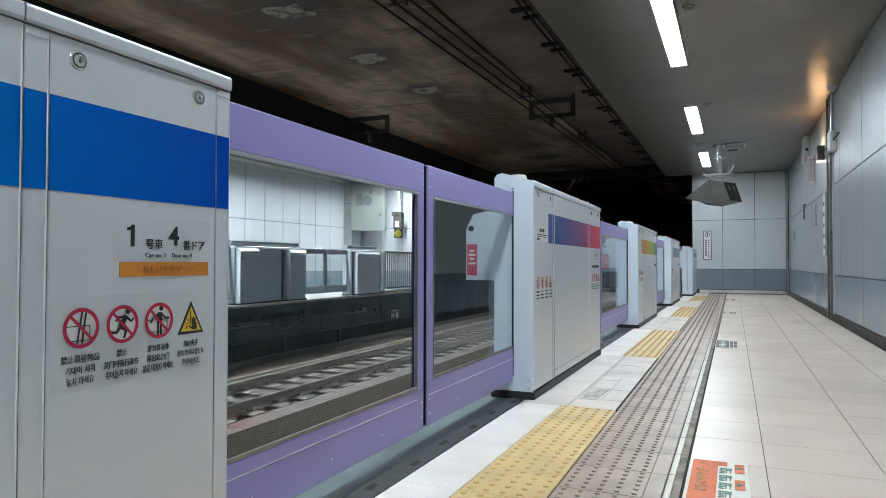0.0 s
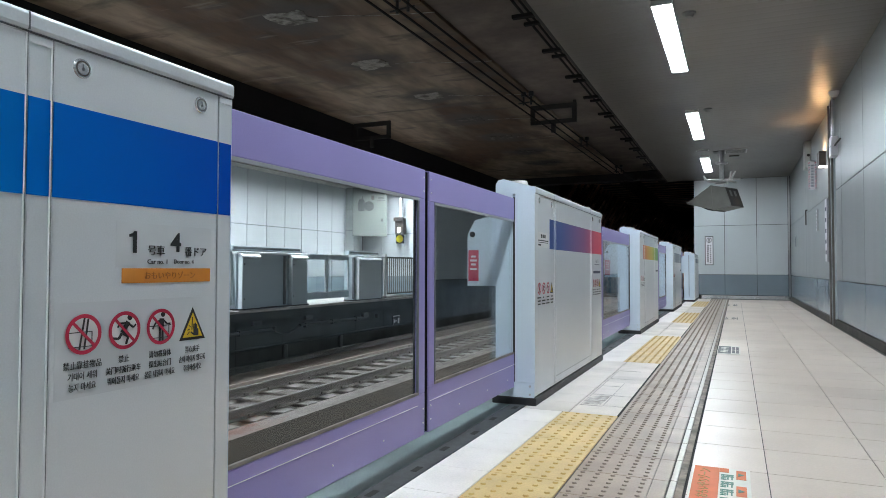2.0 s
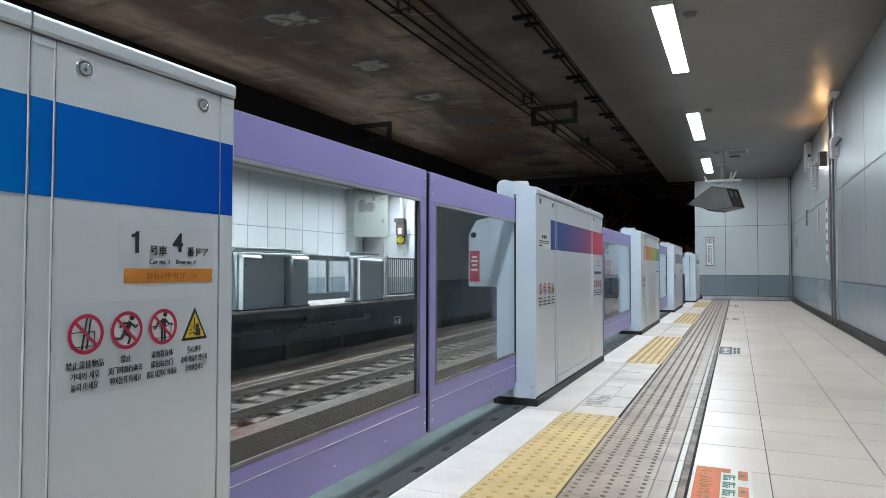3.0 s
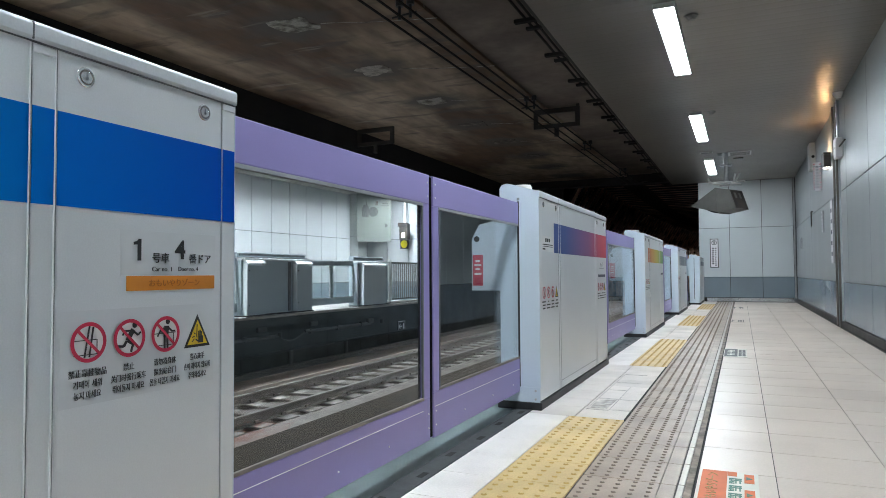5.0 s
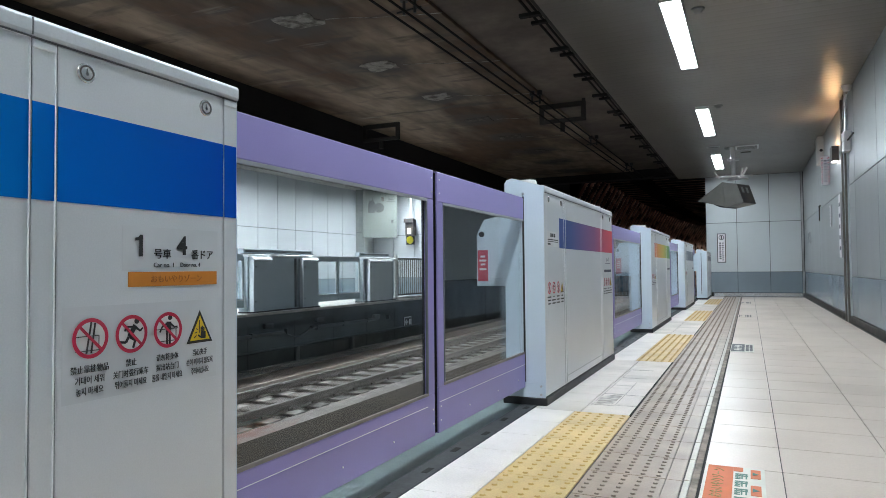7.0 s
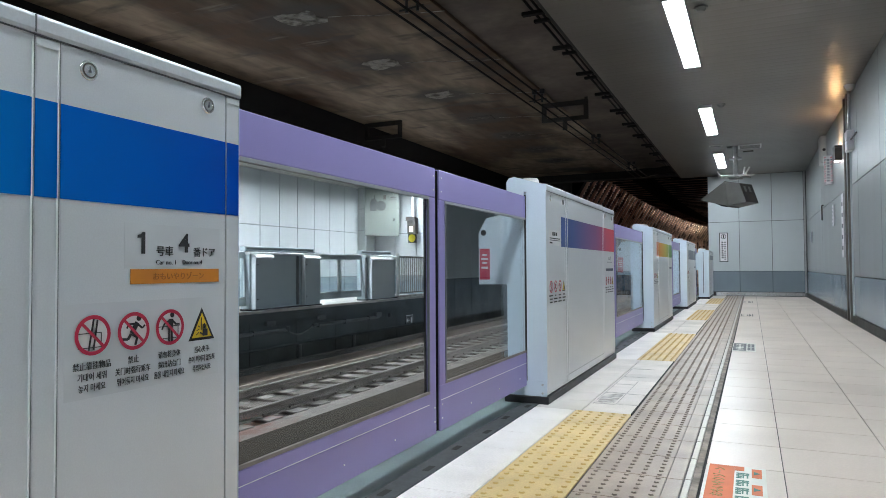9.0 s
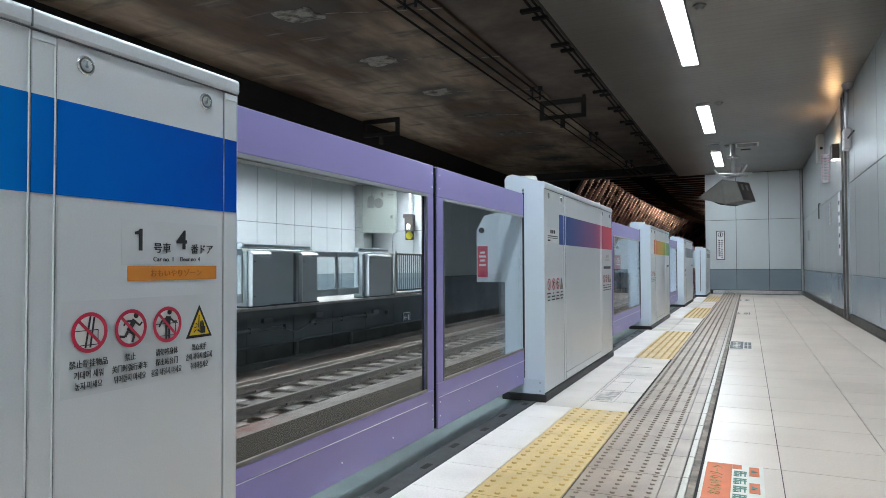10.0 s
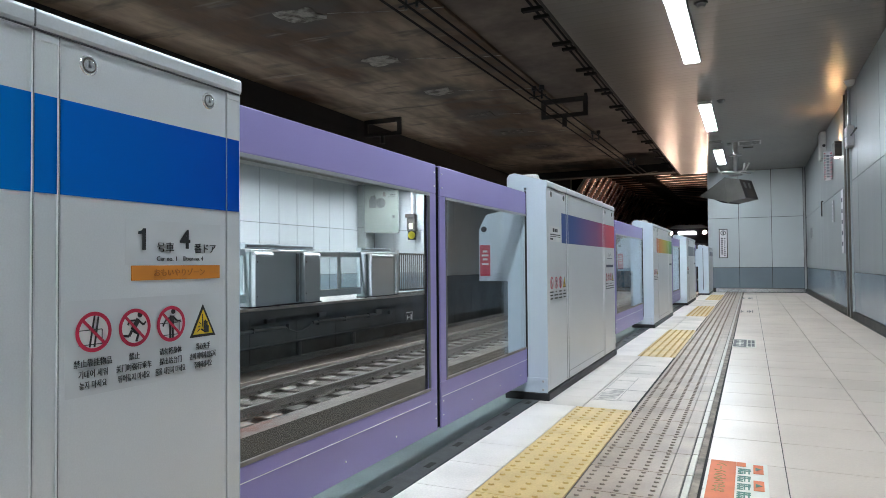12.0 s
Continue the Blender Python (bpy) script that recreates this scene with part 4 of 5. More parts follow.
lettering("号車", INK, g1, (fx, 1.0135 + o, 0.861), 0.044, 0.021, bold=0.006)
lettering("4", INK, g1, (fx, 1.0655 + o, 0.8795), 0.029, 0.041, bold=0.022)
lettering("番ドア", INK, g1, (fx, 1.124 + o, 0.8605), 0.064, 0.021, bold=0.006)
lettering("Car no. 1", INK, g1, (fx, 1.0165 + o, 0.8375), 0.052, 0.0095)
lettering("Door no. 4", INK, g1, (fx, 1.0895 + o, 0.838), 0.056, 0.0095)
part("orange_label", Mesh().box(-0.001, 0.0012, 0.929 + o, 1.169 + o, 0.7935, 0.8235, 0.0003), ORANGE, g1, "faded orange label")
lettering("おもいやりゾーン", ORANGE_DARK, g1, (fx + 0.0004, 1.053 + o, 0.809), 0.138, 0.015)
pictograms(g1, 0.846 + o)
# labels on the second housing
part("name_label", Mesh().box(-0.001, 0.001, 0.06, 0.315, 0.957, 1.052, 0.0003), WHITE_STICK, g2, "white name label")
for a, b, z, w in ((0.13, 0.16, 1.028, 0.022), (0.17, 0.20, 1.028, 0.022), (0.21, 0.24, 1.028, 0.022), (0.07, 0.305, 1.0, 0.006), (0.07, 0.305, 0.988, 0.004), (0.07, 0.13, 0.972, 0.01)):
    part("printed_bar", bar(a, z, b, z, w, 0.0012), INK, g2)
pictograms(g2, 0.088, 0.0, 0.103, 0.037, False)
pictograms(g2, 1.80, 0.0, 0.092, 0.034, False)
part("printed_bar", bar(1.79, 0.795, 2.10, 0.795, 0.022, 0.0012), NAVY, g2)
part("printed_bar", many(bar(1.90, 0.875, 1.90, 0.905, 0.006, 0.0012), bar(1.93, 0.875, 1.93, 0.90, 0.006, 0.0012), bar(1.95, 0.88, 1.97, 0.90, 0.006, 0.0012), bar(2.0, 0.875, 2.0, 0.91, 0.006, 0.0012), bar(1.84, 0.86, 2.06, 0.86, 0.004, 0.0012)), NAVY, g2)
for g in (g3, g4):
    pictograms(g, 0.088, 0.0, 0.103, 0.034, False)
    part("printed_bar", bar(1.79, 0.795, 2.08, 0.795, 0.022, 0.0012), NAVY, g)
part("name_label", Mesh().box(-0.001, 0.001, 0.06, 0.24, 0.957, 1.052, 0.0003), WHITE_STICK, g3, "white name label")

# ---- the opposite platform's gates and fittings ----
def far_housing(y0, y1, name_label, cases=((0.05, 0.57), (1.62, 2.17)), case_paint=FARGATE_DARK):
    """A gate housing seen from the track: recessed back panel between two equipment cases, under a sloping lid."""
    t = thing("platform_gate_housing", (-8.82, y0, 0), name_label, "platform gate", "opposite gate housings")
    L = y1 - y0
    part("body", Mesh().box(-0.25, -0.02, 0.0, L, 0.02, 1.13, 0.004), FARGATE_DARK, t)
    part("lid", Mesh().hull([(x, y, z) for y in (-0.02, L + 0.02) for x, z in ((0.04, 1.10), (0.04, 1.135), (-0.25, 1.17), (-0.25, 1.10))]), LID, t)
    part("cap", Mesh().box(-0.26, -0.12, 0.0, L - 0.05, 1.17, 1.265, 0.006), FARGATE_DARK, t)
    for a, b in cases:
        c = part("equipment_case", Mesh().hull([(x, y, z) for y in (a, b) for x, z in ((-0.02, 0.03), (0.10, 0.03), (0.10, 1.0), (0.05, 1.07), (-0.02, 1.09))]), case_paint, t, "equipment case")
        part("case_top", Mesh().hull([(x, y, z) for y in (a - 0.01, b + 0.01) for x, z in ((-0.02, 1.095), (0.055, 1.075), (0.12, 1.03), (0.12, 1.045), (0.06, 1.10), (-0.02, 1.115))]), LID, c)
        # The light on the case's near side is painted as a pale strip.
        part("edge_strip", Mesh().box(0.02, 0.108, a - 0.022, a - 0.002, 0.03, 1.04, 0.003), FARGATE, c, "pale strip for the lit side of the case")
        for z in (0.22, 0.90):
            part("latch", Mesh().rod((0.10, a + 0.05, z), (0.108, a + 0.05, z), 0.014, 10), DARKSTEEL, c)
    part("cable_duct", Mesh().box(-0.018, 0.02, cases[-1][0] - 0.16, cases[-1][0] - 0.10, 0.05, 1.08, 0.003), SEAM, t)
    part("cap_line", Mesh().box(-0.119, -0.116, 0.05, L - 0.1, 1.195, 1.24), SEAM, t)
    part("plinth", Mesh().box(-0.26, 0.05, 0.0, L, 0.0, 0.03), BLACK, t)
    return t


def far_leaves(y0, y1):
    mid = (y0 + y1) / 2
    for a, b in ((y0 - 0.03, mid - 0.006), (mid + 0.006, y1 + 0.03)):
        d = thing("sliding_gate_door", (-8.95, a, 0), "grey-backed sliding platform door with a glass pane", "platform door", "opposite sliding doors")
        L = b - a
        part("top_rail", Mesh().box(-0.02, 0.02, 0, L, 1.02, 1.15, 0.004), FARGATE_DARK, d)
        part("bottom_rail", Mesh().box(-0.02, 0.02, 0, L, 0.10, 0.27, 0.004), FARGATE_DARK, d)
        for q in (0.0, L - 0.05):
            part("stile", Mesh().box(-0.019, 0.019, q, q + 0.05, 0.27, 1.02, 0.003), FARGATE_DARK, d)
        # White strips paint the glint along both edges of the pane.
        for q in (0.05, L - 0.066):
            part("edge_glint", Mesh().box(-0.006, 0.006, q, q + 0.016, 0.272, 1.018), SEAM_LIGHT, d, "white strip for the glint on the glass edge")
        part("sill_lip", Mesh().box(-0.022, 0.024, 0.0, L, 0.245, 0.262, 0.002), LID, d)
        g = part("glass_pane", Mesh().box(-0.004, 0.004, 0.05, L - 0.05, 0.27, 1.02), GLASS, d, "clear tinted glass pane")
        g.visible_shadow = False


far_housing(10.12, 12.42, "grey platform gate housing seen from the track side")
far_housing(5.3, 7.6, "grey platform gate housing seen from the track side")
far_housing(14.36, 15.95, "short grey platform gate housing at the end of the row", ((0.16, 1.28),), FARGATE)
far_leaves(7.6, 10.12)
far_leaves(12.42, 14.36)

fence = thing("end_fence", (-8.85, 16.05, 0), "grey metal bar fence at the platform end", "fence")
part("end_post", Mesh().rod((0, 0.05, 0), (0, 0.05, 1.22), 0.05, 12), FIX_WHITE, fence, "pale round end post")
part("rail", Mesh().box(-0.02, 0.02, 0.1, 2.35, 1.10, 1.145), DARKSTEEL, fence)
part("rail", Mesh().box(-0.02, 0.02, 0.1, 2.35, 0.10, 0.14), DARKSTEEL, fence)
bar_data = Mesh().box(-0.013, 0.013, -0.013, 0.013, 0.14, 1.10).data("upright", DARKSTEEL)
for k in range(18):
    piece("upright", bar_data, fence, (0, 0.17 + 0.125 * k, 0))
part("kerb", Mesh().box(-0.08, 0.08, 0.0, 2.4, 0.0, 0.06, 0.01), PAD, fence)

ad = thing("pillar", (-10.85, 17.72, 0), "grey tiled service pillar on the opposite wall", "pillar", kind="structure")
part("shaft", Mesh().box(-0.15, 0.15, -0.25, 0.25, 0.0, 3.3, 0.01), mat("grey_pillar_tile", (0.31, 0.335, 0.335), 0.4, 0, (0.23, 0.25, 0.25), 1.5), ad)
for z in (0.66, 1.32, 1.98, 2.64):
    part("tile_joint", Mesh().box(-0.151, 0.152, -0.252, 0.251, z - 0.006, z + 0.006), SEAM, ad)
POSTER_GREY = mat("faded_grey_print", (0.055, 0.06, 0.058), 0.55, 0, (0.035, 0.038, 0.037), 5, grain=0.1)
poster = thing("wall_poster", (-10.68, 17.36, 2.0), "pale greenish notice board with faded grey shapes and small print", "poster")
poster.rotation_euler[2] = radians(34)
part("board", Mesh().box(0.0, 1.05, -0.02, 0.02, -0.20, 1.28, 0.004), mat("poster_paper", (0.135, 0.153, 0.140), 0.5, 0, (0.12, 0.137, 0.125), 2), poster)
part("grey_shape", Mesh().hull([(x, y, z) for y in (-0.021, -0.026) for x, z in ((0.16, 0.56), (0.15, 0.80), (0.21, 0.93), (0.32, 0.95), (0.37, 0.86), (0.36, 0.56))]), POSTER_GREY, poster)
for z in (0.1, 1.0):
    part("bracket", Mesh().box(0.02, 0.07, 0.018, 0.13, z, z + 0.04), STEEL, poster)
part("grey_disc", Mesh().rod((0.50, -0.021, 0.72), (0.50, -0.027, 0.72), 0.15, 24), POSTER_GREY, poster)
part("grey_stem", Mesh().box(0.29, 0.31, -0.028, -0.0265, 0.86, 1.04), POSTER_GREY, poster)
part("printed_mark", Mesh().box(0.57, 0.65, -0.025, -0.021, 0.92, 1.05), DARKSTEEL, poster)
for a, b, z, h in ((0.78, 0.96, 0.98, 0.05), (0.74, 0.98, 0.91, 0.02), (0.86, 0.93, 0.30, 0.10), (0.88, 0.98, 1.13, 0.03)):
    part("printed_bar", Mesh().box(a, b, -0.025, -0.021, z - h / 2, z + h / 2), POSTER_GREY, poster)

stop = thing("stop_marker", (-9.62, 18.46, 1.60), "square sign with a yellow disc on black", "sign")
part("board", Mesh().box(-0.14, 0.14, -0.02, 0.02, 0.0, 0.29, 0.004), BLACK, stop)
part("disc", Mesh().rod((0, -0.0215, 0.145), (0, -0.027, 0.145), 0.12, 28), SIGN_YEL, stop, "yellow disc")
sig = thing("hanging_signal", (-9.42, 18.1, 1.86), "dark hanging signal box with a lit white panel", "signal")
part("case", Mesh().box(-0.14, 0.14, -0.1, 0.1, 0.0, 0.50, 0.012), DARKSTEEL, sig)
part("hood", Mesh().box(-0.16, 0.16, -0.16, -0.1, 0.40, 0.52, 0.006), DARKSTEEL, sig)
part("lit_panel", Mesh().box(-0.05, 0.05, -0.107, -0.101, 0.06, 0.22), mat("signal_glow", (1.0, 1.0, 0.8), emit=4), sig, "lit white panel")
part("pole", Mesh().rod((0, 0, 0.5), (0, 0, 1.50), 0.03), FIX_WHITE, sig)
board = thing("track_sign", (-9.045, 17.12, -0.83), "small black sign with a white border and arrow", "sign")
part("plate", Mesh().box(0.0, 0.02, -0.24, 0.24, -0.02, 0.28, 0.004), INK, board)
part("mark", many(bar(-0.15, 0.13, 0.02, 0.13, 0.03, 0.021), bar(-0.15, 0.13, -0.08, 0.20, 0.03, 0.021), bar(-0.15, 0.13, -0.08, 0.06, 0.03, 0.021), bar(0.12, 0.05, 0.12, 0.21, 0.09, 0.021)), WHITE_STICK, board, "white arrow")
part("border", many(bar(-0.21, -0.01, 0.21, -0.01, 0.02, 0.021), bar(-0.21, 0.27, 0.21, 0.27, 0.02, 0.021), bar(-0.21, 0.0, -0.21, 0.26, 0.02, 0.021), bar(0.21, 0.0, 0.21, 0.26, 0.02, 0.021)), WHITE_STICK, board, "white border")
slabmark = thing("track_plate", (-7.9, 16.2, -1.28), "pale loose plate lying on the trackbed", "plate")
part("sheet", Mesh().box(-0.3, 0.3, -0.2, 0.2, 0.0, 0.04, 0.006), PAD, slabmark)

# ---- over the tracks ----
def wire_x(y):
    """The line edges slowly towards the platform."""
    return 0.0166 * (y - 7.5)


wires = thing("overhead_line", (-2.95, 0, 0), "three dark overhead wires on small hangers", "overhead line")
for dx, z in ((-0.14, 3.32), (-0.01, 3.34), (0.13, 3.36)):
    part("wire", Mesh().rod((dx + wire_x(BACK), BACK, z), (dx + wire_x(19.5), 19.5, z), 0.013, 6), BLACK_WIRE, wires)
    part("wire_end", Mesh().rod((dx + wire_x(19.5), 19.5, z), (dx * 0.5, 24.0, 4.0), 0.008, 6), BLACK_WIRE, wires)
for y in (1.7, 5.74, 9.79, 13.66, 17.7):
    for dx in (-0.06, 0.06):
        part("hanger", Mesh().rod((dx + wire_x(y), y, 3.34), (dx + wire_x(y), y, 3.53), 0.016, 8), BLACK, wires)
        part("insulator", Mesh().rod((dx + wire_x(y), y, 3.47), (dx + wire_x(y), y, 3.54), 0.04, 10), BLACK, wires)
    part("spreader", Mesh().rod((-0.14 + wire_x(y), y, 3.37), (0.13 + wire_x(y), y, 3.39), 0.010, 6), BLACK, wires)
for cx in (-3.40, -7.67):
    fr = thing("line_support", (cx, 13.3, 0), "dark rectangular steel support frame under the soffit", "support frame", "line supports")
    for q in ((-0.48, 0.48, 4.10, SZ - 0.001), (-0.48, 0.48, 3.80, 3.88), (-0.48, -0.39, 3.88, 4.10), (0.39, 0.48, 3.88, 4.10)):
        part("member", Mesh().box(q[0], q[1], -0.03, 0.03, q[2], q[3], 0.004), SOOT, fr)
    part("insulator", Mesh().rod((0, 0, 3.62), (0, 0, 3.80), 0.05, 12), SOOT, fr)
    if cx > -4:
        for x in (-0.44, 0.44):
            part("hanger_plate", Mesh().box(x - 0.03, x + 0.03, -0.02, 0.02, SZ - 0.001, SZ + 0.05), SOOT, fr)

tray = thing("cable_tray", (-1.957, 0, 0), "dark steel cable tray on brackets along the ceiling edge", "cable tray")
for dx in (-0.033, 0.076):
    part("side_rail", Mesh().box(dx - 0.0065, dx + 0.0065, BACK, 21.2, 3.445, 3.474), BLACK_WIRE, tray)
for k in range(18):
    y = 0.641 + 1.174 * k
    part("bracket", Mesh().box(-0.14, 0.156, y - 0.033, y + 0.033, 3.407, 3.445, 0.004), BLACK_WIRE, tray)
    part("rung", Mesh().box(-0.087, 0.12, y + 0.22, y + 0.27, 3.412, 3.445, 0.003), BLACK_WIRE, tray)
part("cable", Mesh().rod((0.033, BACK, 3.462), (0.033, 21.2, 3.462), 0.013, 8), BLACK_WIRE, tray)

# ---- hung from the platform ceiling ----
mon = thing("hanging_monitor", (-0.25, 15.0, 0), "grey hooded monitor case hung from the ceiling on a steel pole", "monitor")
mon.rotation_euler[2] = radians(-28)
part("case", Mesh().hull([(-0.10, -0.25, 2.56), (0.20, -0.25, 2.50), (0.34, -0.25, 2.10), (-0.06, -0.25, 2.04), (-0.10, 0.25, 2.56), (0.20, 0.25, 2.50), (0.34, 0.25, 2.10), (-0.06, 0.25, 2.04)]), PANELGREY, mon)
part("hood", Mesh().hull([(-0.10, -0.26, 2.565), (-0.05, -0.26, 2.05), (-0.64, -0.30, 2.21), (-0.60, -0.30, 2.24), (-0.10, 0.26, 2.565), (-0.05, 0.26, 2.05), (-0.64, 0.30, 2.21), (-0.60, 0.30, 2.24)]), PANELGREY, mon, "sloping sun hood")
# Added plate gives the slanted right face its darker tone.
part("back_panel", Mesh().hull([(x + d, y, z) for d in (0.0, 0.0035) for y in (-0.235, 0.235) for x, z in ((0.2035, 2.49), (0.3365, 2.11))]), DARKSTEEL, mon, "dark plate added over the slanted face")
for y in (-0.14, 0.04):
    part("vent_plate", Mesh().hull([(0.225 + q, y + w, 2.44 - 2.86 * q + 0.0) for q in (0.0, 0.04) for w in (0, 0.07)] + [(0.234 + q, y + w, 2.44 - 2.86 * q) for q in (0.0, 0.04) for w in (0, 0.07)]), DEVICE_GREY, mon)
part("base_lip", Mesh().hull([(x, y, z) for y in (-0.2, 0.2) for x, z in ((-0.34, 2.12), (-0.20, 2.055), (-0.07, 2.028), (0.0, 2.045), (-0.07, 2.06), (-0.30, 2.13))]), BLACK, mon)
part("pole", Mesh().rod((0, 0, 2.62), (0, 0, CZ), 0.045, 16), STEEL, mon, "bright steel pole")
part("collar", Mesh().rod((0, 0, 3.02), (0, 0, 3.05), 0.12, 20), STEEL, mon)
for a, b in (((-0.32, -0.12, 2.70), (0.30, -0.12, 2.66)), ((-0.30, 0.12, 2.72), (0.34, 0.12, 2.68)), ((-0.2, -0.2, 2.66), (-0.2, 0.2, 2.66)), ((0.2, -0.2, 2.64), (0.2, 0.2, 2.64)), ((-0.28, -0.12, 2.70), (-0.34, -0.12, 2.80)), ((0.26, -0.12, 2.66), (0.36, -0.12, 2.82)), ((0.1, 0.1, 2.66), (0.14, 0.1, 2.86))):
    part("bracket_arm", Mesh().rod(a, b, 0.018, 8), FIX_WHITE, mon)
part("mount_plate", Mesh().box(-0.12, 0.12, -0.06, 0.06, 2.60, 2.64, 0.006), STEEL, mon)

vent = thing("ceiling_vent", (0.02, 15.12, CZ), "long pale-framed ceiling grille", "vent")
part("frame", Mesh().box(-0.22, 0.22, -0.24, 0.24, -0.014, 0.0, 0.003), FIX_WHITE, vent)
for k in range(5):
    part("slot", Mesh().box(-0.19, 0.19, -0.20 + 0.085 * k, -0.14 + 0.085 * k, -0.0165, -0.0142), PANELGREY, vent)
for x, y in ((-0.372, 10.98), (-0.388, 6.75), (-0.25, 2.3)):
    det = thing("smoke_detector", (x, y, CZ), "small round white ceiling detector", "detector", "ceiling detectors")
    part("base", Mesh().rod((0, 0, -0.018), (0, 0, 0), 0.062, 20), DEVICE_GREY, det)
    part("head", Mesh().rod((0, 0, -0.045), (0, 0, -0.018), 0.03, 20, 0.048), DEVICE_GREY, det)
for x, y, w, l, m, nm in ((-0.615, 14.73, 0.125, 0.05, FIX_WHITE, "narrow pale plate on the ceiling"), (-0.365, 15.1, 0.045, 0.12, DEVICE_GREY, "small grey box on the ceiling"), (-0.01, 15.75, 0.10, 0.05, DARKSTEEL, "narrow dark plate on the ceiling")):
    d = thing("ceiling_plate", (x, y, CZ), nm, "ceiling plate", "ceiling plates")
    part("plate", Mesh().box(-w, w, -l, l, -0.018, 0.0, 0.003), m, d)
    part("inset", Mesh().box(-w + 0.02, w - 0.02, -l + 0.015, l - 0.015, -0.0205, -0.0182), PANELGREY, d)

# ---- on the platform walls ----
sign = thing("end_wall_sign", (-0.672, EY - 0.001, 0.93), "narrow framed white notice with small dark print", "sign")
part("frame", Mesh().box(-0.11, 0.11, -0.02, 0.0, 0.0, 0.80, 0.004), DARKSTEEL, sign)
part("face", Mesh().box(-0.09, 0.09, -0.024, -0.0205, 0.02, 0.78), HATCH, sign)
for k, (w, z) in enumerate(((0.05, 0.0), (0.05, 0.05), (0.05, 0.10), (0.04, 0.15), (0.05, 0.20), (0.04, 0.26), (0.05, 0.31), (0.05, 0.36), (0.05, 0.42))):
    part("printed_bar", Mesh().box(-0.055, -0.055 + w, -0.0265, -0.0245, 0.10 + z, 0.13 + z), INK, sign)
    part("printed_bar", Mesh().box(0.015, 0.015 + w * 0.8, -0.0265, -0.0245, 0.06 + z * 1.1, 0.085 + z * 1.1), INK, sign)
part("printed_ring", Mesh().rod((0, -0.0245, 0.69), (0, -0.0265, 0.69), 0.068, 24), INK, sign)
part("printed_core", Mesh().rod((0, -0.0268, 0.69), (0, -0.0285, 0.69), 0.052, 24), HATCH, sign)
part("printed_bar", Mesh().box(-0.015, 0.015, -0.0305, -0.0288, 0.645, 0.735), INK, sign)

spk = thing("wall_loudspeaker", (WX, 14.6, 2.76), "white box loudspeaker high on the wall", "loudspeaker")
part("case", Mesh().box(-0.105, 0.0, -0.20, 0.20, 0.0, 0.52, 0.012), FIX_WHITE, spk)
part("port", Mesh().rod((-0.045, -0.201, 0.25), (-0.045, -0.207, 0.25), 0.028, 16), BLACK, spk)
striped = thing("striped_sign", (WX, 13.5, 2.25), "projecting sign with a pink-striped border", "sign")
part("board", Mesh().box(-0.135, -0.005, -0.02, 0.02, 0.0, 0.51, 0.004), HATCH, striped)
for k in range(12):
    for x in (-0.134, -0.034):
        z = 0.01 + 0.041 * k
        part("stripe", Mesh().hull([(x + u, w, z + v) for w in (-0.021, -0.023) for u, v in ((0, 0), (0, 0.018), (0.028, 0.012), (0.028, 0.03))]), PINK if k % 2 else NAVY, striped)
for k in range(8):
    part("printed_bar", Mesh().box(-0.092, -0.05, -0.0235, -0.0205, 0.05 + 0.052 * k, 0.08 + 0.052 * k), NAVY, striped)
part("arm", Mesh().rod((-0.005, 0, 0.26), (0.0, 0, 0.26), 0.02), STEEL, striped)

lamp = thing("wall_lamp", (WX, 12.3, 2.49), "dark square wall lamp, warm light above and white below", "wall lamp")
part("case", Mesh().box(-0.10, 0.0, -0.15, 0.15, 0.02, 0.20, 0.006), DARKSTEEL, lamp)
for q in ((-0.10, 0.0, -0.15, -0.14), (-0.10, 0.0, 0.14, 0.15), (-0.10, -0.09, -0.14, 0.14)):
    part("rim", Mesh().box(*q, 0.20, 0.235), DARKSTEEL, lamp)
    part("rim", Mesh().box(*q, -0.005, 0.02), DARKSTEEL, lamp)
part("lower_glass", Mesh().box(-0.085, -0.015, -0.13, 0.13, 0.002, 0.018), mat("white_lamp_glass", (1, 0.95, 0.9), emit=14), lamp, "white glowing glass")
part("upper_glass", Mesh().box(-0.085, -0.015, -0.13, 0.13, 0.202, 0.212), WARM_LAMP, lamp, "warm glowing glass")
jb = thing("junction_box", (WX - 0.02, 11.0, 2.43), "white junction box with a conduit", "junction box")
part("case", Mesh().box(-0.07, 0.02, -0.22, 0.02, 0.0, 0.285, 0.008), HATCH, jb)
part("cover_line", Mesh().box(-0.0715, -0.0695, -0.20, 0.0, 0.14, 0.146), SEAM, jb)
part("conduit", Mesh().rod((-0.02, 0, 0.285), (-0.02, 0, CZ - 2.43), 0.012), STEEL, jb)
part("arm", Mesh().rod((-0.02, -0.22, 0.15), (-0.02, -0.75, 0.15), 0.012), DARKSTEEL, jb)
domecam = thing("dome_device", (WX - 0.06, 10.6, CZ), "small white dome device at the ceiling corner", "ceiling device")
part("dome", Mesh().rod((0, 0, -0.07), (0, 0, 0), 0.04, 16, 0.075), FIX_WHITE, domecam)
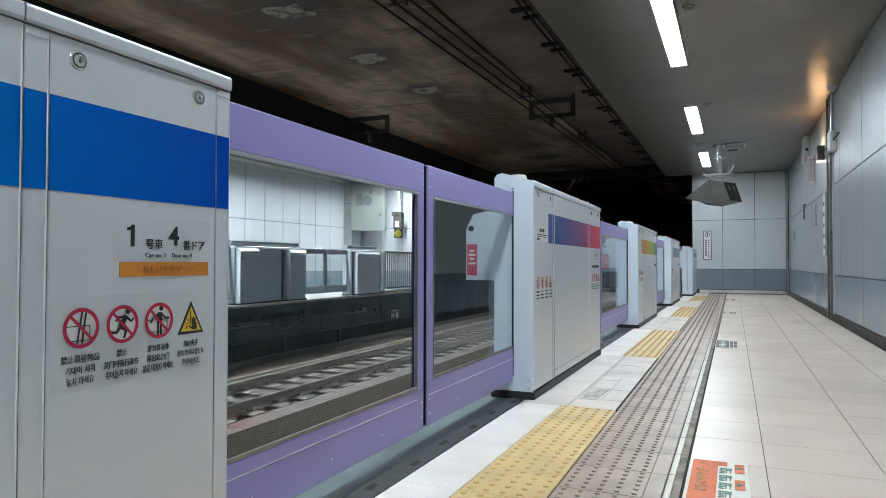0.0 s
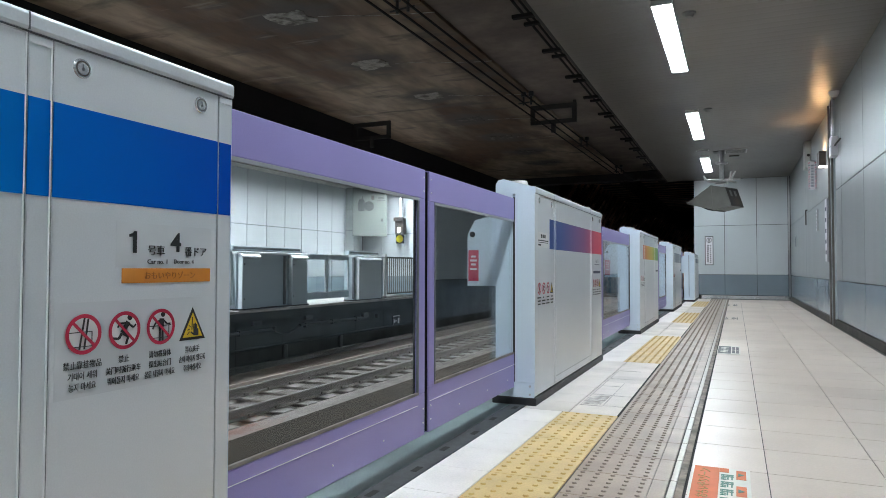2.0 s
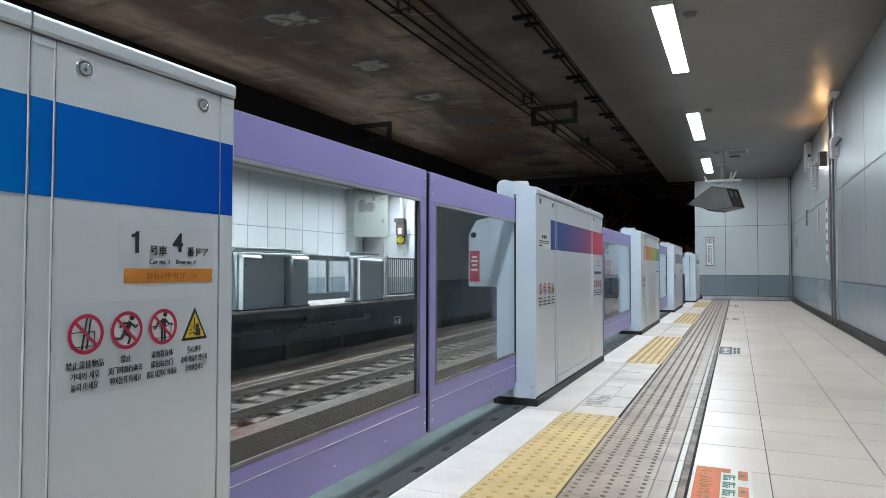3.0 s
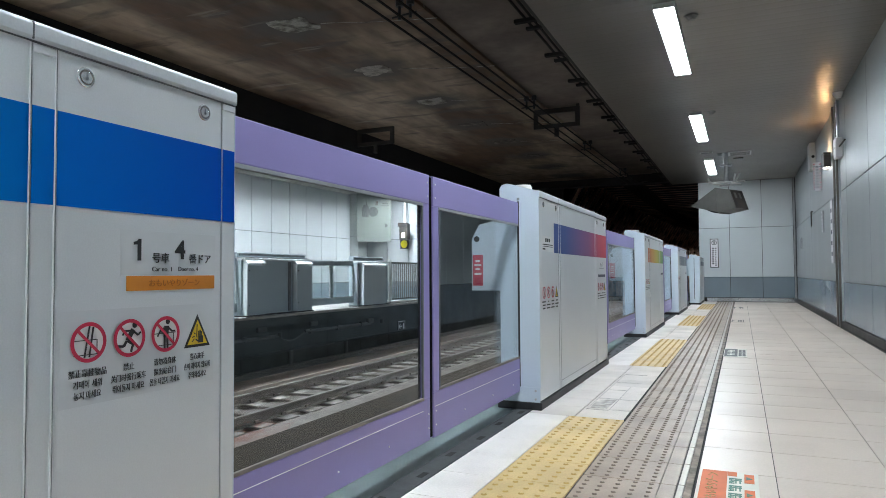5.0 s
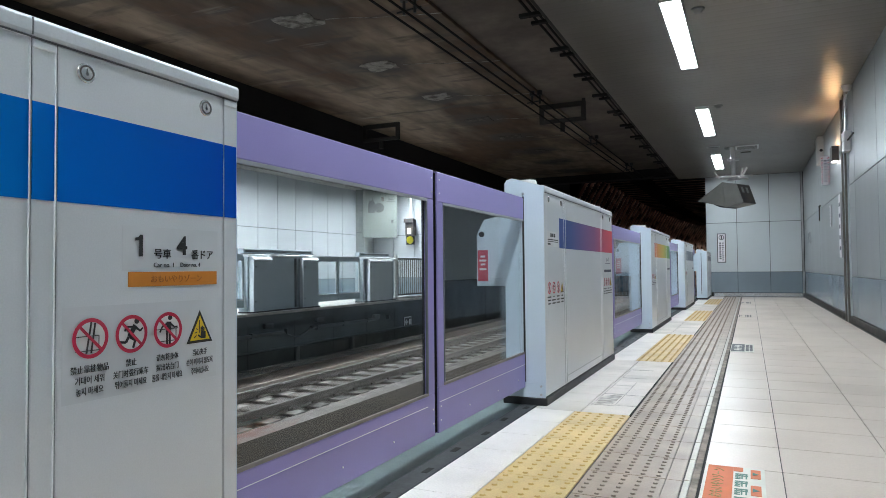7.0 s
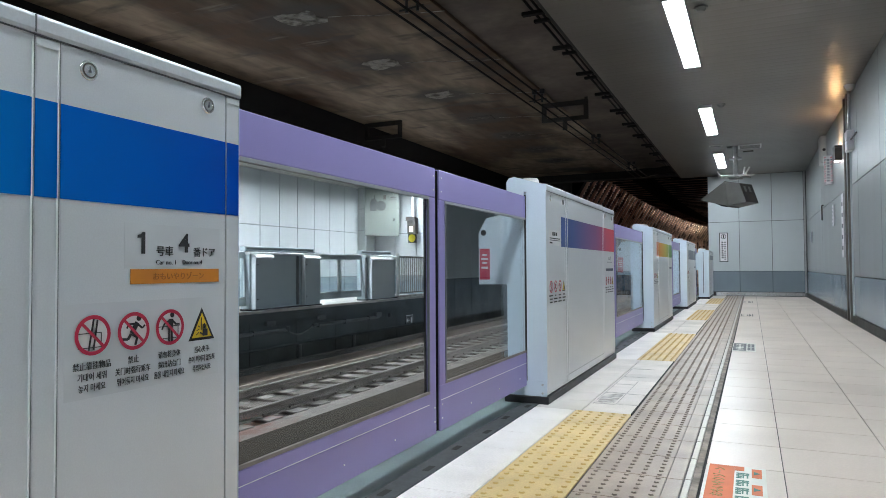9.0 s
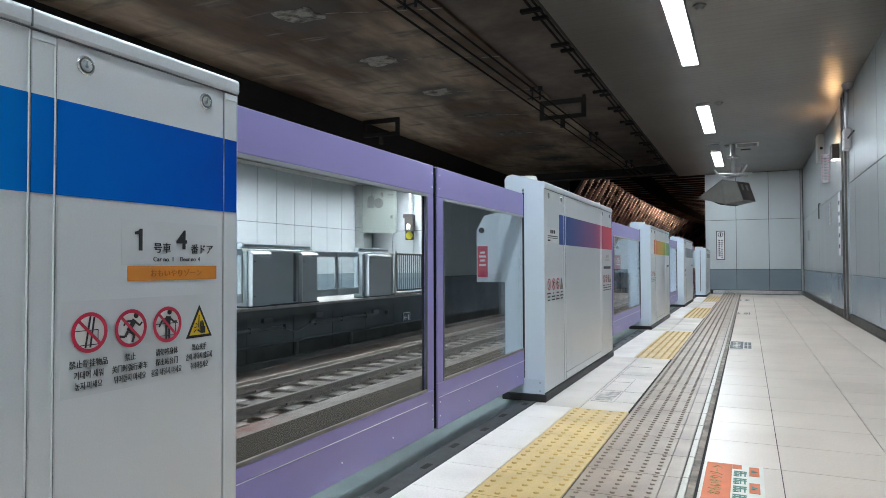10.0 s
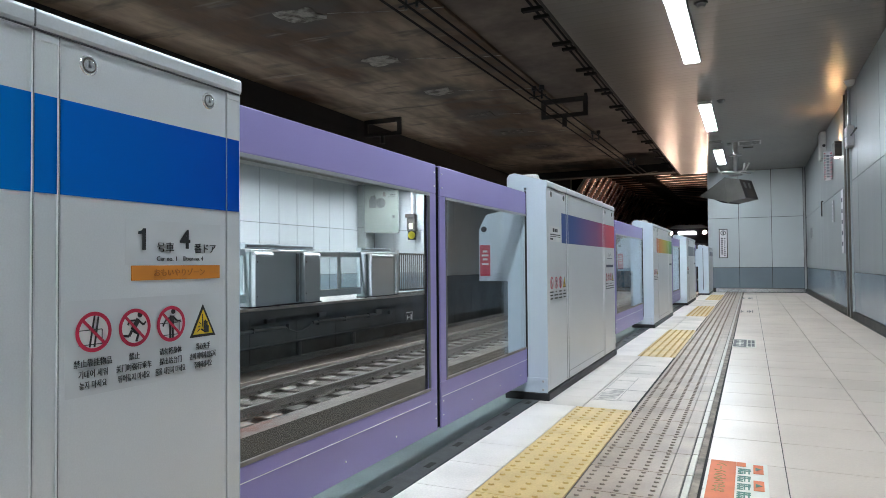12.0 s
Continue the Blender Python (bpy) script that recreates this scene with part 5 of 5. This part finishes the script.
for y, z0, z1, w, nm in ((12.08, 0.94, 1.95, 0.26, "tall narrow white notice beside the pilaster"), (13.4, 1.50, 1.88, 0.16, "small framed wall notice"), (18.0, 1.35, 1.62, 0.22, "small framed wall notice")):
    nt = thing("wall_notice", (WX, y, z0), nm, "notice", "wall notices")
    part("frame", Mesh().box(-0.022, 0.0, -w / 2, w / 2, 0, z1 - z0, 0.003), STEEL, nt)
    part("face", Mesh().box(-0.025, -0.0225, -w / 2 + 0.015, w / 2 - 0.015, 0.015, z1 - z0 - 0.015), HATCH if y < 15 else PANEL, nt)
    for k in range(5):
        part("printed_bar", Mesh().box(-0.0268, -0.0253, -w / 4, w / 4, (z1 - z0) * (0.12 + 0.17 * k), (z1 - z0) * (0.18 + 0.17 * k)), NAVY, nt)
hook = thing("wall_hook", (WX, 15.25, 1.72), "thin dark hanging hook on the wall", "hook")
part("stem", Mesh().rod((-0.03, 0, 0.0), (-0.03, 0, 0.30), 0.012), DARKSTEEL, hook)
part("arm", Mesh().rod((-0.03, 0, 0.30), (0.0, 0, 0.30), 0.012), DARKSTEEL, hook)

# ---- floor signs ----
INKFLOOR = mat("worn_dark_floor_print", (0.09, 0.09, 0.095), 0.8, 0, (0.2, 0.2, 0.2), 30)
OLIVE = mat("faded_olive_print", (0.30, 0.20, 0.04), 0.6)
fsn = thing("floor_sign", (-0.063, 2.72, 0.001), "worn orange and white floor sign with green marks", "floor sign")
part("sheet", Mesh().box(-0.108, 0.108, -0.40, 0.265, 0.0, 0.0025, 0.001), FLOOR_WHITE, fsn)
part("orange_field", Mesh().box(-0.10, -0.005, -0.395, 0.258, 0.0026, 0.0036), FLOOR_ORANGE, fsn)
part("orange_field", Mesh().box(-0.0045, 0.03, 0.20, 0.258, 0.0026, 0.0036), FLOOR_ORANGE, fsn)
for y in (0.18, -0.03, -0.24):
    part("orange_field", Mesh().box(0.057, 0.093, y - 0.06, y + 0.06, 0.0026, 0.0036), FLOOR_ORANGE, fsn)
    part("arrow", Mesh().hull([(0.064, y - 0.022, z) for z in (0.0037, 0.0045)] + [(0.064, y + 0.022, z) for z in (0.0037, 0.0045)] + [(0.087, y, z) for z in (0.0037, 0.0045)]), SIGN_GREEN, fsn)
for y in (0.135, 0.038, -0.059, -0.156, -0.253, -0.35):
    for dy in (-0.030, -0.010, 0.010, 0.030):
        part("printed_bar", Mesh().box(0.002, 0.022 if dy < 0 else 0.048, y + dy - 0.0055, y + dy + 0.0055, 0.0026, 0.0036), SIGN_GREEN, fsn)
    for x in (0.010, 0.027, 0.042):
        part("printed_bar", Mesh().box(x - 0.0028, x + 0.0028, y - 0.034, y + 0.034, 0.0037, 0.0044), SIGN_GREEN, fsn)
lettering("おもいやりゾーン", OLIVE, fsn, (-0.060, 0.035, 0.0041), 0.37, 0.046, turn=Matrix.Rotation(radians(90), 4, "Z"), bold=0.01)
for y, w, h, dark in ((7.36, 0.20, 0.74, True), (12.07, 0.20, 0.6, False), (16.45, 0.20, 0.9, False)):
    m = thing("floor_marking", (-0.072, y, 0.001), "small worn white and grey floor marking", "floor marking", "floor markings")
    part("sheet", Mesh().box(-w / 2 - 0.006, w / 2 + 0.006, -h / 2, h / 2, 0.0, 0.002), FLOOR_WHITE if dark else TILE, m)
    if dark:
        part("field", Mesh().box(-w / 2, 0.02, -h / 2 + 0.05, h / 2 - 0.05, 0.0021, 0.003), INKFLOOR, m)
        for k in range(4):
            part("printed_bar", Mesh().box(-0.075, -0.005, -0.22 + 0.125 * k, -0.185 + 0.125 * k, 0.0031, 0.004), FLOOR_WHITE, m)
            part("printed_bar", Mesh().box(-0.05, -0.03, -0.25 + 0.125 * k, -0.165 + 0.125 * k, 0.0041, 0.005), FLOOR_WHITE, m)
        for k in range(2):
            for x in (0.03, 0.065):
                part("field", Mesh().box(x, x + 0.028, -0.28 + 0.29 * k, -0.02 + 0.29 * k, 0.0021, 0.003), INKFLOOR, m)
    else:
        for x, b in ((-0.085, 1), (-0.06, 0.4), (0.01, 0.7), (0.035, 1), (0.055, 0.6), (0.085, 1)):
            part("printed_bar", Mesh().box(x - 0.008, x + 0.008, -h / 2.4 * b, h / 2.4 * b, 0.0021, 0.003), INKFLOOR, m)

# ---- the train ----
train = thing("train", (-3.0, 40, 0), "dark-fronted commuter train with lit headlamps", "train")
part("body", Mesh().loft([(-1.40, -0.15), (1.40, -0.15), (1.40, 1.9), (1.25, 2.55), (0.7, 2.85), (-0.7, 2.85), (-1.25, 2.55), (-1.40, 1.9)], 0.35, 20.0), TRAIN_SIDE, train, "steel car body")
part("cab_front", Mesh().hull([(x, y, z) for x, y, z in ((-1.35, 0.36, -0.1), (1.35, 0.36, -0.1), (1.38, 0.36, 1.9), (-1.38, 0.36, 1.9), (1.2, 0.36, 2.6), (-1.2, 0.36, 2.6), (-1.0, 0.0, 0.0), (1.0, 0.0, 0.0), (1.1, 0.05, 1.9), (-1.1, 0.05, 1.9), (0.95, 0.15, 2.65), (-0.95, 0.15, 2.65))]), BODY_TRAIN, train, "black cab front")
part("windscreen", Mesh().hull([(x, y, z) for x, z, y in ((-0.95, 0.9, 0.0), (0.95, 0.9, 0.0), (1.0, 1.85, 0.03), (-1.0, 1.85, 0.03), (-0.95, 0.9, 0.02), (0.95, 0.9, 0.02))]), BLACK, train)
for x in (-0.86, 0.86):
    part("headlamp", Mesh().rod((x, 0.085, 2.42), (x, 0.10, 2.42), 0.075, 16), HEADLAMP, train, "glowing headlamp")
    # Plates round each lamp are added to narrow its beam.
    part("beam_shield", Mesh().box(x - 0.10, x + 0.10, 0.02, 0.16, 2.50, 2.52), BLACK, train)
    part("beam_shield", Mesh().box(x - 0.10, x + 0.10, -0.065, 0.16, 2.32, 2.34), BLACK, train)
    for sx in (-0.10, 0.085):
        part("beam_shield", Mesh().box(x + sx, x + sx + 0.015, -0.22, 0.16, 2.34, 2.50), BLACK, train)
part("display", Mesh().box(-0.50, 0.42, 0.02, 0.08, 2.32, 2.50, 0.02), DISPLAY, train, "lit white destination display")
part("underframe", Mesh().box(-1.2, 1.2, 0.4, 19.6, -0.95, -0.16), BLACK, train)
for y in (2.5, 4.6, 15.4, 17.5):
    part("wheelset", Mesh().rod((-0.6, y, -0.645), (0.6, y, -0.645), 0.43, 20), DARKSTEEL, train)

# ---- floor pieces ----
# mortar joints and a smear round the relaid pavers before the second housing
for xa, xb, ya, yb in ((-0.874, -0.868, 4.02, 5.5), (-0.742, -0.737, 4.05, 4.9), (-0.87, -0.74, 4.03, 4.045), (-0.87, -0.73, 4.40, 4.42), (-0.87, -0.74, 4.74, 4.752), (-0.868, -0.69, 5.08, 5.095), (-0.87, -0.70, 5.49, 5.505), (-0.74, -0.61, 4.395, 4.405), (-0.74, -0.61, 4.05, 4.058)):
    part("mortar_joint", Mesh().box(xa, xb, ya, yb, -0.003, 0.0012), MORTAR, floor, "grey mortar joint")
part("mortar_smear", Mesh().hull([(-0.862, 4.06, 0.0), (-0.76, 4.07, 0.0), (-0.748, 4.37, 0.0), (-0.80, 4.39, 0.0), (-0.865, 4.30, 0.0), (-0.858, 4.065, 0.0014), (-0.764, 4.075, 0.0014), (-0.752, 4.365, 0.0014), (-0.80, 4.385, 0.0014), (-0.86, 4.295, 0.0014)]), MORTAR, floor, "patchy grey mortar smear")
TW, TL = 0.4215, 0.395
cols = [(-0.178, 0.110), (0.110, 0.532), (0.532, 0.954), (0.954, 1.292)]
for a, b in cols:
    data = Mesh().box(a + 0.0022, b - 0.0022, 0.0, TL - 0.0045, -0.006, 0.0).data("floor_tile", TILE)
    y = 2.594 - 21 * TL
    while y < EY - 0.04:
        if y + TL < EY:
            piece("floor_tile", data, floor, (0, y, 0))
        y += TL


def tactile(w, l, nx, ny, material, stud_shade, r=0.0105):
    m = Mesh().box(0.0015, w - 0.0015, 0.0025, l - 0.0025, -0.006, 0.001, 0.001)
    for i in range(nx):
        for j in range(ny):
            m.dome(((i + 0.5) * w / nx, (j + 0.5) * l / ny, 0.001), r, 0.005)
    data = m.data("tactile_block", material)
    data.materials.append(stud_shade)
    return data


TP = 0.302
grey_data = tactile(0.30, TP, 5, 6, TACT_GREY, DOT_SHADE)
side_data = Mesh().box(0.0, 0.058, 0.0015, TP - 0.0015, -0.006, 0.0006, 0.001).data("border_tile", TACT_GREY)
cover_data = Mesh().box(0.0, 0.022, 0.003, TP - 0.003, -0.006, 0.004, 0.001).data("channel_cover", TRIM_STRIP)
y = 2.721 - 28 * TP
while y + TP < EY:
    piece("tactile_block", grey_data, floor, (-0.605, y, 0))
    piece("border_tile", side_data, floor, (-0.304, y, 0))
    piece("channel_cover", cover_data, floor, (-0.238, y, 0))
    y += TP
part("channel_edge", Mesh().box(-0.2145, -0.188, BACK, EY, -0.008, -0.001), CHANNEL, floor)
part("channel_groove", Mesh().box(-0.187, -0.178, BACK, EY, -0.008, -0.002), GROOVE, floor, "dark groove beside the channel cover")

slot_data = Mesh().box(-0.014, 0.014, -0.035, 0.035, 0.0032, 0.0040).data("gap_slot", GROOVE)
for k in range(24):
    piece("gap_slot", slot_data, gap, (-1.222 + 0.02 * (k % 2), 0.8 + 0.33 * k, 0))
yel_data = tactile(0.312, 0.3125, 5, 5, TACT_YEL, DOT_YEL, 0.0125)
stone_data = Mesh().box(0.0015, 0.238, 0.0015, 0.3110, -0.006, 0.0, 0.001).data("edge_paver", STONE)
wide_data = Mesh().box(0.0015, 0.271, 0.0015, 0.2800, -0.006, 0.0, 0.001).data("paver", STONE2)
for k in range(-2, 4):
    ys = 1.30 + PERIOD * k * 0.992
    for j in range(8):
        y = ys + 0.3125 * j
        if BACK < y < EY - 0.32:
            piece("tactile_block", yel_data, floor, (-0.923, y, 0))
            piece("edge_paver", stone_data, floor, (-1.164, y, 0))
    for j in range(8):
        y = ys + 2.5 + 0.2815 * j
        if BACK < y < EY - 0.30:
            part("joint_line", Mesh().box(-0.616, -0.606, y, y + 0.2815, -0.006, 0.0012), GROOVE, floor)
            for i in range(2):
                piece("paver", wide_data, floor, (-1.164 + 0.275 * i, y, 0))


def motions():
    """The train comes round the bend towards the station."""
    rows = []
    for k in range(25):
        t = 0.5 * k
        y = 38.0 + 14.0 * (12.0 - t)
        rows.append((t, pose(-3.05 + drift(y), y, 0, 0, 0, -math.degrees(math.atan(max(0.0, y - BEND) / RADIUS)))))
    walk(train, rows)


motions()
